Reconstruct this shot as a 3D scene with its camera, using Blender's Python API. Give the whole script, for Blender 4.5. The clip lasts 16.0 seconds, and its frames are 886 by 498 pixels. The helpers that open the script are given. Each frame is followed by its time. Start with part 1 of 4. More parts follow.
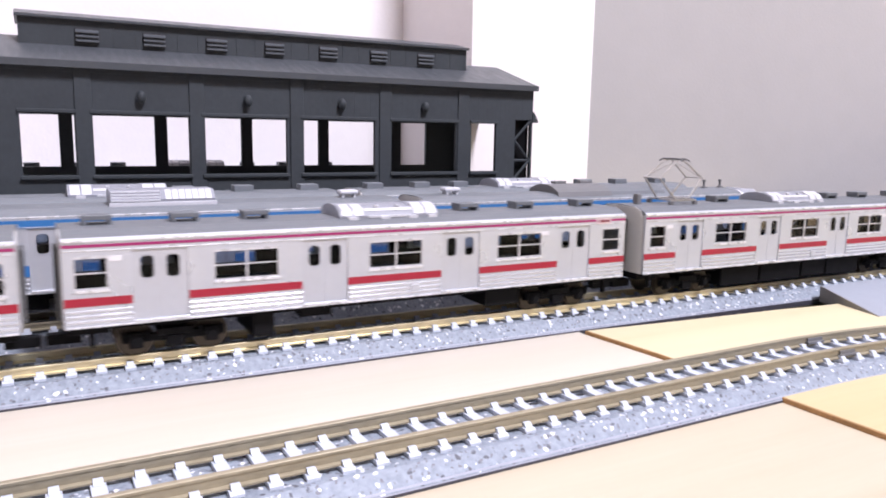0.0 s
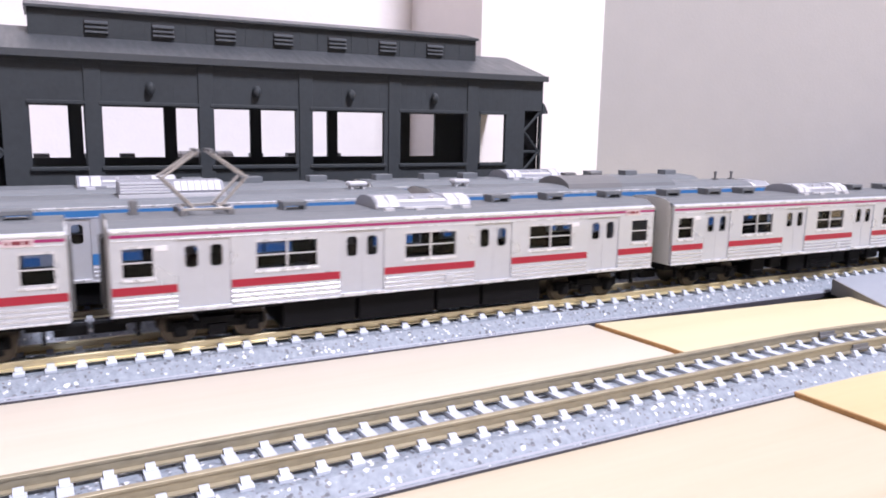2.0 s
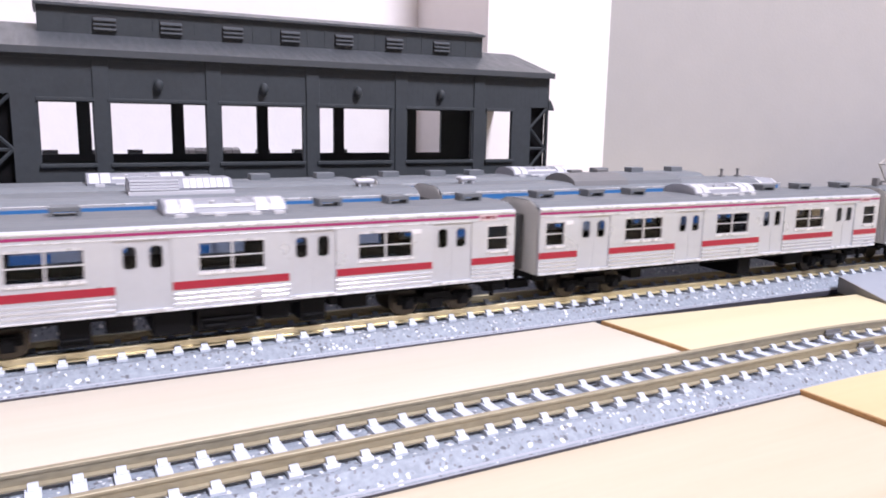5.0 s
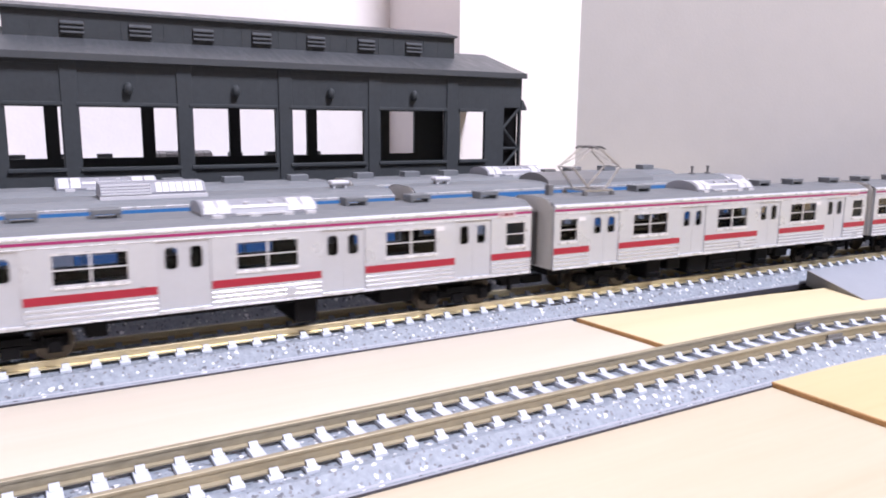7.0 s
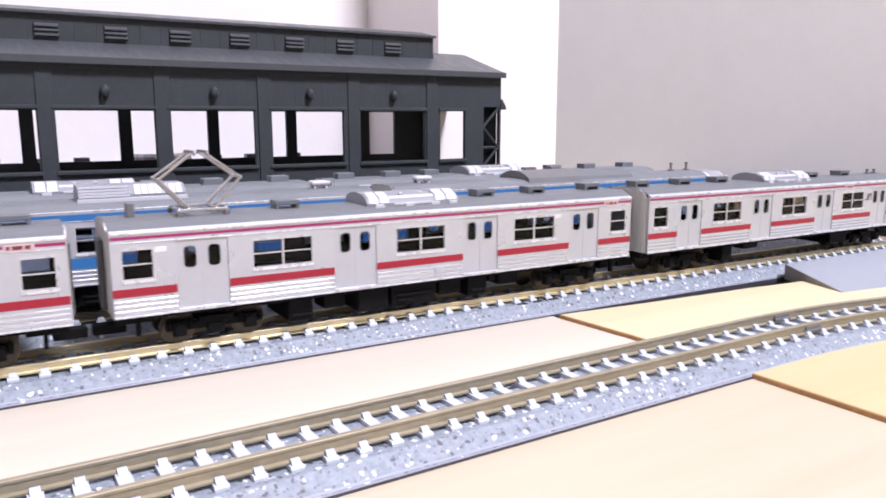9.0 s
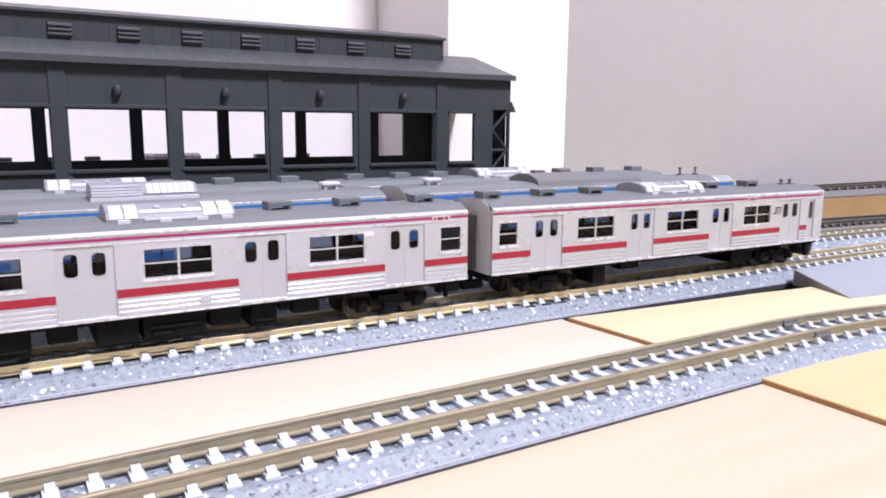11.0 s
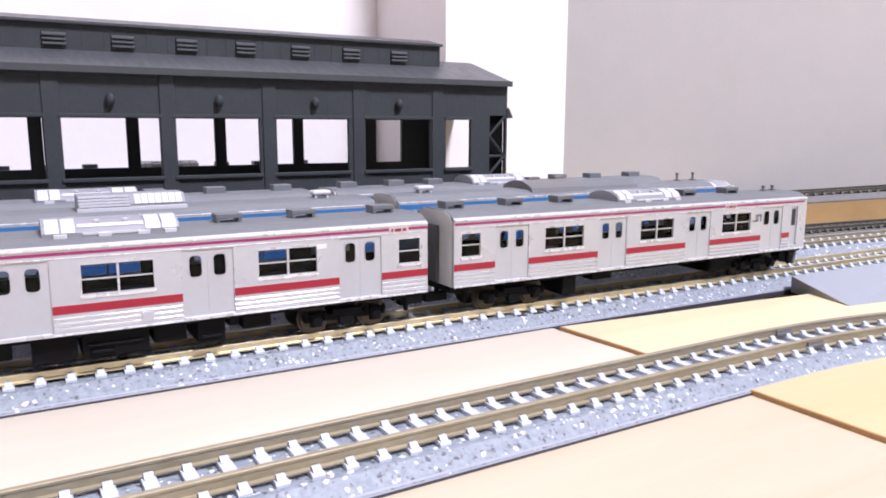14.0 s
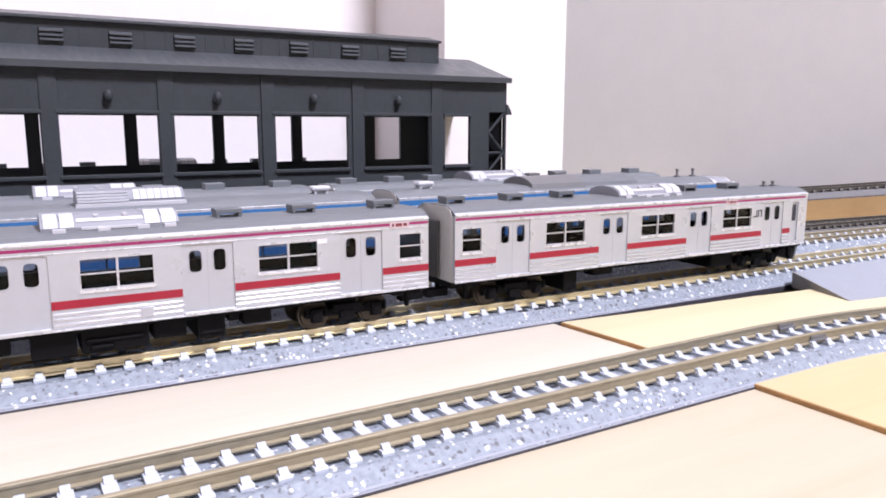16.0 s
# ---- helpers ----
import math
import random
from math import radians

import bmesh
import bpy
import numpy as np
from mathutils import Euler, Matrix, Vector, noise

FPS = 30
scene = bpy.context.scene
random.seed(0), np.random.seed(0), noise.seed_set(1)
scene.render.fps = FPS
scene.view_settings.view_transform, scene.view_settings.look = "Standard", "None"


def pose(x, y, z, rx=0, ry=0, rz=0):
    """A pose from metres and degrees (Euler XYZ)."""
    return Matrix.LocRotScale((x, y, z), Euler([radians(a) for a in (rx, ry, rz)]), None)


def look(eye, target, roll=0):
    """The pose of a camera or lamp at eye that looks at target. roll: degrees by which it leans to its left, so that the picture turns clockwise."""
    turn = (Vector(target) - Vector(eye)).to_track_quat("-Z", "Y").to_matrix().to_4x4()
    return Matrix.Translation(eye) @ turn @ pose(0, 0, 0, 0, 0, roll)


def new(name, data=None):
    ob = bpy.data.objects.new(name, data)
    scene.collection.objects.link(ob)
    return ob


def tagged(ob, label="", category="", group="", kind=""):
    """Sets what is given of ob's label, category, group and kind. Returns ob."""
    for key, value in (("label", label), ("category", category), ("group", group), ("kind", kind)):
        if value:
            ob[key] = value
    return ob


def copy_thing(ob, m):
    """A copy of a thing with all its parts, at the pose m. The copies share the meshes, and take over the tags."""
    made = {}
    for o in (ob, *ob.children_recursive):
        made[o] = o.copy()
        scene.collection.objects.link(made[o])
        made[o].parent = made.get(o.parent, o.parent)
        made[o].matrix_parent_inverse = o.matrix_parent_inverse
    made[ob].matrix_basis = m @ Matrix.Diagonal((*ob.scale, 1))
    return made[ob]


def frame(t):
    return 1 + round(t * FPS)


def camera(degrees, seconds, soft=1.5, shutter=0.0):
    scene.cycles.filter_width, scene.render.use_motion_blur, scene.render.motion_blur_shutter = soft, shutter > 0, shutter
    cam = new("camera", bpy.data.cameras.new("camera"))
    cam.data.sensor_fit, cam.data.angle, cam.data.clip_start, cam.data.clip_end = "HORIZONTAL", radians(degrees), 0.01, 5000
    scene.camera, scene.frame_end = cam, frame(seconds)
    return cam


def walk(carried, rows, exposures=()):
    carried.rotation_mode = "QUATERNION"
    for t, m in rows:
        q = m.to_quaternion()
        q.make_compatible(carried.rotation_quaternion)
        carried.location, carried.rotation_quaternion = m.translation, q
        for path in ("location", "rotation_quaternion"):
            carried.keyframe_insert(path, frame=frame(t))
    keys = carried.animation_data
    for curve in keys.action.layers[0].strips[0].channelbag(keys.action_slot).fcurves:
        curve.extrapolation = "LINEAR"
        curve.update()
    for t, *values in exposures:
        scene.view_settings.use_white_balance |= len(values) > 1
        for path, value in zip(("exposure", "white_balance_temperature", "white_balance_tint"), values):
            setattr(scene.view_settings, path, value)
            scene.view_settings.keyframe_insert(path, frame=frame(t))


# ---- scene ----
cam = camera(61.3, 16.0, soft=1.8, shutter=0.4)
PATH = [
    (0.0, pose(-0.08958, -0.15503, 0.04909, 81.12, -1.04, -28.49)),
    (0.5, pose(-0.08931, -0.15416, 0.04855, 80.61, -1.01, -28.33)),
    (1.0, pose(-0.09020, -0.15420, 0.04874, 80.60, -1.10, -28.07)),
    (1.5, pose(-0.09018, -0.15407, 0.04888, 80.51, -1.14, -27.95)),
    (2.0, pose(-0.08948, -0.15428, 0.04935, 80.39, -1.05, -27.85)),
    (2.5, pose(-0.08877, -0.15469, 0.04977, 80.24, -1.01, -27.76)),
    (3.0, pose(-0.08951, -0.15449, 0.05009, 80.10, -1.10, -27.71)),
    (5.5, pose(-0.09060, -0.15474, 0.04996, 80.01, -1.07, -27.45)),
    (6.0, pose(-0.09115, -0.15473, 0.05003, 80.04, -0.96, -27.87)),
    (6.5, pose(-0.09141, -0.15515, 0.05005, 80.05, -0.78, -28.61)),
    (7.0, pose(-0.09078, -0.15496, 0.05004, 80.08, -0.56, -29.54)),
    (7.5, pose(-0.09074, -0.15524, 0.04983, 80.10, -0.35, -30.44)),
    (8.0, pose(-0.08992, -0.15541, 0.04930, 80.22, -0.17, -30.94)),
    (8.5, pose(-0.09034, -0.15536, 0.04897, 80.23, -0.05, -31.14)),
    (9.0, pose(-0.09096, -0.15518, 0.04924, 80.23, 0.04, -31.06)),
    (9.5, pose(-0.09226, -0.15511, 0.04957, 80.16, -0.18, -30.96)),
    (12.0, pose(-0.09166, -0.15503, 0.04919, 80.48, -0.51, -30.51)),
    (12.5, pose(-0.09051, -0.15505, 0.04987, 80.50, -0.53, -30.61)),
    (13.0, pose(-0.08883, -0.15515, 0.04979, 80.54, -0.67, -30.61)),
    (13.5, pose(-0.08760, -0.15556, 0.05040, 80.58, -0.65, -30.49)),
    (14.0, pose(-0.08742, -0.15625, 0.05062, 80.59, -0.18, -29.92)),
    (14.5, pose(-0.08815, -0.15599, 0.04930, 80.94, 0.08, -29.69)),
    (15.0, pose(-0.08854, -0.15567, 0.04927, 80.93, 0.03, -29.90)),
    (15.5, pose(-0.08793, -0.15497, 0.04954, 80.77, -0.06, -30.04)),
    (16.0, pose(-0.08780, -0.15530, 0.04935, 80.60, -0.07, -30.14)),
]
walk(cam, PATH)

# ---- light ----
world = bpy.data.worlds.new("room_air")
scene.world = world
world.use_nodes = True
bg = world.node_tree.nodes["Background"]
bg.inputs[0].default_value = (0.95, 0.95, 1.0, 1)
bg.inputs[1].default_value = 0.12


def area(name, eye, target, size, watts, color):
    data = bpy.data.lights.new(name, "AREA")
    data.shape, data.size, data.energy, data.color = "DISK", size, watts, color
    ob = new(name, data)
    ob.matrix_world = look(eye, target)
    return ob


area("ceiling_lamp_light", (0.46, -1.05, 1.74), (0.0, 0.05, 0), 0.44, 72, (0.97, 0.94, 1.09))
scene.view_settings.exposure = 0.0

MM = 0.001


# ---- materials ----
def nodes_of(name):
    m = bpy.data.materials.new(name)
    m.use_nodes = True
    return m, m.node_tree.nodes, m.node_tree.links, m.node_tree.nodes["Principled BSDF"]


def mat(name, color, rough=0.5, metal=0.0, vary=0.08, scale=300.0, bump=0.0, bump_scale=1500.0, spec=0.5, coat=0.0, stretch=(1, 1, 1)):
    m, n, l, b = nodes_of(name)
    b.inputs["Roughness"].default_value = rough
    b.inputs["Metallic"].default_value = metal
    b.inputs["Specular IOR Level"].default_value = spec
    b.inputs["Coat Weight"].default_value = coat
    tc = n.new("ShaderNodeTexCoord")
    mp = n.new("ShaderNodeMapping")
    mp.inputs["Scale"].default_value = stretch
    l.new(tc.outputs["Object"], mp.inputs[0])
    big = n.new("ShaderNodeTexNoise")
    big.inputs["Scale"].default_value = scale
    big.inputs["Detail"].default_value = 5
    l.new(mp.outputs[0], big.inputs["Vector"])
    fine = n.new("ShaderNodeTexNoise")
    fine.inputs["Scale"].default_value = scale * 7
    fine.inputs["Detail"].default_value = 3
    l.new(mp.outputs[0], fine.inputs["Vector"])
    add = n.new("ShaderNodeMath")
    add.operation = "ADD"
    l.new(big.outputs[0], add.inputs[0])
    l.new(fine.outputs[0], add.inputs[1])
    ramp = n.new("ShaderNodeMapRange")
    ramp.inputs["From Min"].default_value, ramp.inputs["From Max"].default_value = 0.6, 1.4
    ramp.inputs["To Min"].default_value, ramp.inputs["To Max"].default_value = 1 - vary, 1 + vary
    l.new(add.outputs[0], ramp.inputs[0])
    mul = n.new("ShaderNodeVectorMath")
    mul.operation = "SCALE"
    mul.inputs[0].default_value = color
    l.new(ramp.outputs[0], mul.inputs["Scale"])
    l.new(mul.outputs[0], b.inputs["Base Color"])
    rr = n.new("ShaderNodeMapRange")
    rr.inputs["From Min"].default_value, rr.inputs["From Max"].default_value = 0.3, 0.7
    rr.inputs["To Min"].default_value, rr.inputs["To Max"].default_value = max(0.02, rough - 0.07), min(1, rough + 0.07)
    l.new(big.outputs[0], rr.inputs[0])
    l.new(rr.outputs[0], b.inputs["Roughness"])
    if bump:
        bn = n.new("ShaderNodeTexNoise")
        bn.inputs["Scale"].default_value = bump_scale
        bn.inputs["Detail"].default_value = 3
        l.new(mp.outputs[0], bn.inputs["Vector"])
        bp = n.new("ShaderNodeBump")
        bp.inputs["Strength"].default_value = bump
        bp.inputs["Distance"].default_value = 0.0002
        l.new(bn.outputs[0], bp.inputs["Height"])
        l.new(bp.outputs[0], b.inputs["Normal"])
    return m


def ballast_material():
    # grey moulded roadbed with pale and dark printed specks
    m, n, l, b = nodes_of("speckled_roadbed")
    tc = n.new("ShaderNodeTexCoord")
    base = n.new("ShaderNodeTexNoise")
    base.inputs["Scale"].default_value = 900
    base.inputs["Detail"].default_value = 5
    l.new(tc.outputs["Object"], base.inputs["Vector"])
    cr = n.new("ShaderNodeValToRGB")
    cr.color_ramp.elements[0].position, cr.color_ramp.elements[0].color = 0.3, (0.20, 0.232, 0.277, 1)
    cr.color_ramp.elements[1].position, cr.color_ramp.elements[1].color = 0.7, (0.29, 0.33, 0.387, 1)
    l.new(base.outputs[0], cr.inputs[0])
    last = cr.outputs[0]
    for scale, low, high, color in ((720, 0.20, 0.34, (0.74, 0.75, 0.79, 1)), (640, 0.12, 0.25, (0.09, 0.095, 0.115, 1)), (1150, 0.18, 0.32, (0.70, 0.72, 0.76, 1)), (1050, 0.14, 0.28, (0.16, 0.165, 0.19, 1))):
        warp = n.new("ShaderNodeVectorMath")
        warp.operation = "ADD"
        warp.inputs[1].default_value = (scale * 0.013, scale * 0.007, scale * 0.003)
        l.new(tc.outputs["Object"], warp.inputs[0])
        wob = n.new("ShaderNodeTexNoise")
        wob.inputs["Scale"].default_value = scale * 1.6
        l.new(tc.outputs["Object"], wob.inputs["Vector"])
        push = n.new("ShaderNodeVectorMath")
        push.operation = "MULTIPLY_ADD"
        push.inputs[1].default_value = (0.9 / scale,) * 3
        l.new(wob.outputs["Color"], push.inputs[0])
        l.new(warp.outputs[0], push.inputs[2])
        v = n.new("ShaderNodeTexVoronoi")
        v.inputs["Scale"].default_value = scale
        l.new(push.outputs[0], v.inputs["Vector"])
        pick = n.new("ShaderNodeSeparateColor")
        l.new(v.outputs["Color"], pick.inputs[0])
        on = n.new("ShaderNodeMath")
        on.operation = "GREATER_THAN"
        on.inputs[1].default_value = 0.84 if color[0] > 0.5 else 0.4
        l.new(pick.outputs[0], on.inputs[0])
        edge = n.new("ShaderNodeMapRange")
        edge.inputs["From Min"].default_value, edge.inputs["From Max"].default_value = high + 0.06, low + 0.06
        l.new(v.outputs["Distance"], edge.inputs[0])
        fac = n.new("ShaderNodeMath")
        fac.operation = "MULTIPLY"
        l.new(on.outputs[0], fac.inputs[0])
        l.new(edge.outputs[0], fac.inputs[1])
        mix = n.new("ShaderNodeMix")
        mix.data_type = "RGBA"
        l.new(fac.outputs[0], mix.inputs["Factor"])
        l.new(last, mix.inputs["A"])
        mix.inputs["B"].default_value = color
        last = mix.outputs["Result"]
    l.new(last, b.inputs["Base Color"])
    b.inputs["Roughness"].default_value = 0.55
    bp = n.new("ShaderNodeBump")
    bp.inputs["Strength"].default_value = 0.6
    bp.inputs["Distance"].default_value = 0.0003
    l.new(base.outputs[0], bp.inputs["Height"])
    l.new(bp.outputs[0], b.inputs["Normal"])
    return m


def wood_material(name, light, dark, rough=0.45):
    m, n, l, b = nodes_of(name)
    tc = n.new("ShaderNodeTexCoord")
    mp = n.new("ShaderNodeMapping")
    mp.inputs["Scale"].default_value = (0.5, 7, 4)
    l.new(tc.outputs["Object"], mp.inputs[0])
    a = n.new("ShaderNodeTexNoise")
    a.inputs["Scale"].default_value, a.inputs["Detail"].default_value, a.inputs["Distortion"].default_value = 9, 8, 0.7
    l.new(mp.outputs[0], a.inputs["Vector"])
    c = n.new("ShaderNodeTexNoise")
    c.inputs["Scale"].default_value, c.inputs["Detail"].default_value = 120, 4
    l.new(mp.outputs[0], c.inputs["Vector"])
    mx = n.new("ShaderNodeMath")
    mx.operation = "MULTIPLY_ADD"
    mx.inputs[1].default_value = 0.25
    l.new(c.outputs[0], mx.inputs[0])
    l.new(a.outputs[0], mx.inputs[2])
    cr = n.new("ShaderNodeValToRGB")
    cr.color_ramp.elements[0].position, cr.color_ramp.elements[0].color = 0.42, (*dark, 1)
    cr.color_ramp.elements[1].position, cr.color_ramp.elements[1].color = 0.72, (*light, 1)
    l.new(mx.outputs[0], cr.inputs[0])
    l.new(cr.outputs[0], b.inputs["Base Color"])
    b.inputs["Roughness"].default_value = rough
    return m


def glass_material(name, tint, rough=0.03):
    m, n, l, b = nodes_of(name)
    b.inputs["Base Color"].default_value = (*tint, 1)
    b.inputs["Roughness"].default_value = rough
    b.inputs["Transmission Weight"].default_value = 1.0
    b.inputs["IOR"].default_value = 1.2
    return m


M_BALLAST = ballast_material()
M_SLEEPER = mat("pale_grey_sleeper_plastic", (0.51, 0.55, 0.62), 0.5, vary=0.1, scale=500, bump=0.15)
# darker sleeper tone for the rear yard and raised tracks
M_SLEEPER2 = mat("darker_sleeper_plastic", (0.085, 0.078, 0.07), 0.6, vary=0.15, scale=400)
M_RAIL = mat("brass_brown_rail", (0.34, 0.30, 0.212), 0.55, 0.45, vary=0.18, scale=250, stretch=(0.3, 1, 1))
# main-line brass, lightened: the board's golden reflection is put into its colour
M_BRASS = mat("brass_rail_with_gleam", (0.69, 0.61, 0.40), 0.38, 0.7, vary=0.22, scale=120, stretch=(0.3, 1, 1))
M_RAIL_SIDE = mat("darker_rail_metal", (0.11, 0.10, 0.085), 0.55, 0.3, vary=0.2, scale=300)
M_BOARD = wood_material("pale_birch_board", (0.61, 0.555, 0.465), (0.58, 0.52, 0.425))
M_BOARD2 = wood_material("yellow_pine_board", (0.55, 0.47, 0.272), (0.515, 0.43, 0.24))
M_EDGE = mat("sawn_board_edge", (0.36, 0.20, 0.08), 0.7, vary=0.25, scale=200)
M_FASCIA = wood_material("brown_board_fascia", (0.40, 0.27, 0.135), (0.34, 0.22, 0.11))
M_PLINTH = mat("smooth_grey_plinth", (0.33, 0.35, 0.415), 0.5, vary=0.06, scale=200)
M_GAP_SHADE = mat("dark_gap_shade", (0.05, 0.048, 0.06), 0.6)
M_FLOOR = wood_material("brown_floor", (0.42, 0.30, 0.19), (0.36, 0.25, 0.15))
M_DARK = mat("dark_base_and_recess_shade", (0.03, 0.03, 0.035), 0.8)
M_SILVER = mat("silver_painted_plastic", (0.585, 0.61, 0.66), 0.32, 0.5, vary=0.03, scale=120)
M_DOOR = mat("silver_door_plastic", (0.565, 0.585, 0.63), 0.35, 0.45, vary=0.03, scale=120)
M_END = mat("grey_car_end", (0.56, 0.56, 0.56), 0.35, 0.3, vary=0.06)
M_ROOF = mat("grey_roof_plastic", (0.138, 0.149, 0.163), 0.55, vary=0.06, scale=180, bump=0.1)
M_BROOF = mat("blue_grey_roof_plastic", (0.155, 0.17, 0.188), 0.5, vary=0.06, scale=180, bump=0.1)
M_RED = mat("red_band_print", (0.33, 0.015, 0.034), 0.4, vary=0.06)
M_CRIMSON = mat("crimson_stripe_print", (0.30, 0.02, 0.118), 0.4, vary=0.05)
M_BLUE = mat("blue_stripe_print", (0.035, 0.17, 0.42), 0.4, vary=0.05)
M_RIB = mat("bright_edge_and_highlight_silver", (0.74, 0.745, 0.77), 0.28, 0.4, vary=0.03)
M_GANG = mat("dark_grey_bellows", (0.09, 0.09, 0.09), 0.6)
M_BED2 = mat("plain_grey_roadbed", (0.13, 0.13, 0.135), 0.6, vary=0.2, scale=600)
M_WHITE = mat("white_rib_plastic", (0.74, 0.73, 0.75), 0.4, vary=0.03)
M_AC = mat("silver_white_cover", (0.25, 0.26, 0.295), 0.5, 0.0, vary=0.05, scale=200, bump=0.1)
M_VENT = mat("grey_vent_plastic", (0.15, 0.15, 0.155), 0.55, vary=0.06)
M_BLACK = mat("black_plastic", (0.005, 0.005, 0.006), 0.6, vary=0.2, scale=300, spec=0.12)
M_WHEEL = mat("blackened_wheel_metal", (0.07, 0.058, 0.045), 0.35, 0.7, vary=0.2)
M_GLASS = glass_material("tinted_window_glass", (0.56, 0.61, 0.68))
M_FRAME = mat("bright_window_frame", (0.62, 0.625, 0.65), 0.3, 0.35, vary=0.03)
M_PANTO = mat("steel_pantograph", (0.50, 0.49, 0.48), 0.34, 0.85, vary=0.1)
M_SHED = mat("charcoal_shed_plastic", (0.041, 0.048, 0.055), 0.6, spec=0.3, vary=0.12, scale=90, bump=0.2, bump_scale=900)
M_SHEDROOF = mat("slate_roof_plastic", (0.060, 0.067, 0.076), 0.42, vary=0.12, scale=90, bump=0.2, stretch=(6, 1, 1))
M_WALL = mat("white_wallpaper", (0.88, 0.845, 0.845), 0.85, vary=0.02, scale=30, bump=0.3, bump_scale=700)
M_ROOM = mat("unseen_room_grey", (0.48, 0.47, 0.47), 0.85, vary=0.05, scale=8)
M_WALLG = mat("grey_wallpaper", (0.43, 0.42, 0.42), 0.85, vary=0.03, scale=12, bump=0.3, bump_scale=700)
M_RAMP = mat("pale_grey_crossing_plastic", (0.285, 0.31, 0.355), 0.6, vary=0.04, scale=150)
M_RAMPSIDE = mat("shaded_crossing_grey", (0.19, 0.18, 0.165), 0.55, vary=0.08)
M_SEAT = mat("dark_blue_seat", (0.025, 0.05, 0.11), 0.7)
M_BROWN = mat("brown_plate_print", (0.17, 0.03, 0.04), 0.5)
M_ACW = mat("white_cover_plastic", (0.55, 0.555, 0.59), 0.45, vary=0.03)
M_PRESS = mat("pressed_silver_rib", (0.63, 0.645, 0.685), 0.2, 0.5, vary=0.03)
M_INNER_SHADE = mat("black_interior_shade", (0.007, 0.008, 0.014), 0.6, vary=0.1, spec=0.2)
M_ROSE = mat("pale_rose_sign", (0.60, 0.47, 0.49), 0.4, vary=0.04)
M_BOARD3 = wood_material("lightened_pine_board", (0.66, 0.585, 0.385), (0.62, 0.54, 0.34))
M_PEACH = wood_material("pale_peach_board", (0.53, 0.465, 0.352), (0.49, 0.42, 0.305))
M_INK = mat("dark_ink", (0.03, 0.03, 0.04), 0.5)


# ---- mesh tools (millimetres) ----
def box(bm, x0, x1, y0, y1, z0, z1, r=0.0):
    m = Matrix.Translation(((x0 + x1) / 2 * MM, (y0 + y1) / 2 * MM, (z0 + z1) / 2 * MM)) @ Matrix.Diagonal(((x1 - x0) * MM, (y1 - y0) * MM, (z1 - z0) * MM, 1))
    got = bmesh.ops.create_cube(bm, size=1, matrix=m)
    if r:
        edges = list({e for v in got["verts"] for e in v.link_edges})
        bmesh.ops.bevel(bm, geom=edges, offset=r * MM, segments=2, profile=0.5, affect="EDGES")


def prism(bm, profile, x0, x1):
    """A profile of (y, z) drawn out along x."""
    a = [bm.verts.new((x0 * MM, y * MM, z * MM)) for y, z in profile]
    b = [bm.verts.new((x1 * MM, y * MM, z * MM)) for y, z in profile]
    k = len(profile)
    for i in range(k):
        j = (i + 1) % k
        bm.faces.new((a[i], a[j], b[j], b[i]))
    bm.faces.new(a[::-1])
    bm.faces.new(b)


def rod(bm, p, q, r, sides=6):
    p, q = Vector(p) * MM, Vector(q) * MM
    d = q - p
    m = Matrix.Translation((p + q) / 2) @ d.to_track_quat("Z", "Y").to_matrix().to_4x4()
    bmesh.ops.create_cone(bm, cap_ends=True, segments=sides, radius1=r * MM, radius2=r * MM, depth=d.length, matrix=m)


def disc(bm, x, y0, y1, z, r, sides=20):
    rod(bm, (x, y0, z), (x, y1, z), r, sides)


def panel(bm, x0, x1, z0, z1, holes, y0, y1):
    """An upright wall between y0 and y1 with rectangular holes (xa, xb, za, zb)."""
    xs = sorted({x0, x1, *[h[0] for h in holes], *[h[1] for h in holes]})
    zs = sorted({z0, z1, *[h[2] for h in holes], *[h[3] for h in holes]})

    def solid(i, j):
        if not (0 <= i < len(xs) - 1 and 0 <= j < len(zs) - 1):
            return False
        cx, cz = (xs[i] + xs[i + 1]) / 2, (zs[j] + zs[j + 1]) / 2
        return not any(h[0] < cx < h[1] and h[2] < cz < h[3] for h in holes)

    vs = {}

    def v(i, j, k):
        if (i, j, k) not in vs:
            vs[i, j, k] = bm.verts.new((xs[i] * MM, (y0, y1)[k] * MM, zs[j] * MM))
        return vs[i, j, k]

    for i in range(len(xs) - 1):
        for j in range(len(zs) - 1):
            if not solid(i, j):
                continue
            bm.faces.new((v(i, j, 0), v(i + 1, j, 0), v(i + 1, j + 1, 0), v(i, j + 1, 0)))
            bm.faces.new((v(i, j, 1), v(i, j + 1, 1), v(i + 1, j + 1, 1), v(i + 1, j, 1)))
            if not solid(i - 1, j):
                bm.faces.new((v(i, j, 0), v(i, j + 1, 0), v(i, j + 1, 1), v(i, j, 1)))
            if not solid(i + 1, j):
                bm.faces.new((v(i + 1, j, 0), v(i + 1, j, 1), v(i + 1, j + 1, 1), v(i + 1, j + 1, 0)))
            if not solid(i, j - 1):
                bm.faces.new((v(i, j, 0), v(i, j, 1), v(i + 1, j, 1), v(i + 1, j, 0)))
            if not solid(i, j + 1):
                bm.faces.new((v(i, j + 1, 0), v(i + 1, j + 1, 0), v(i + 1, j + 1, 1), v(i, j + 1, 1)))


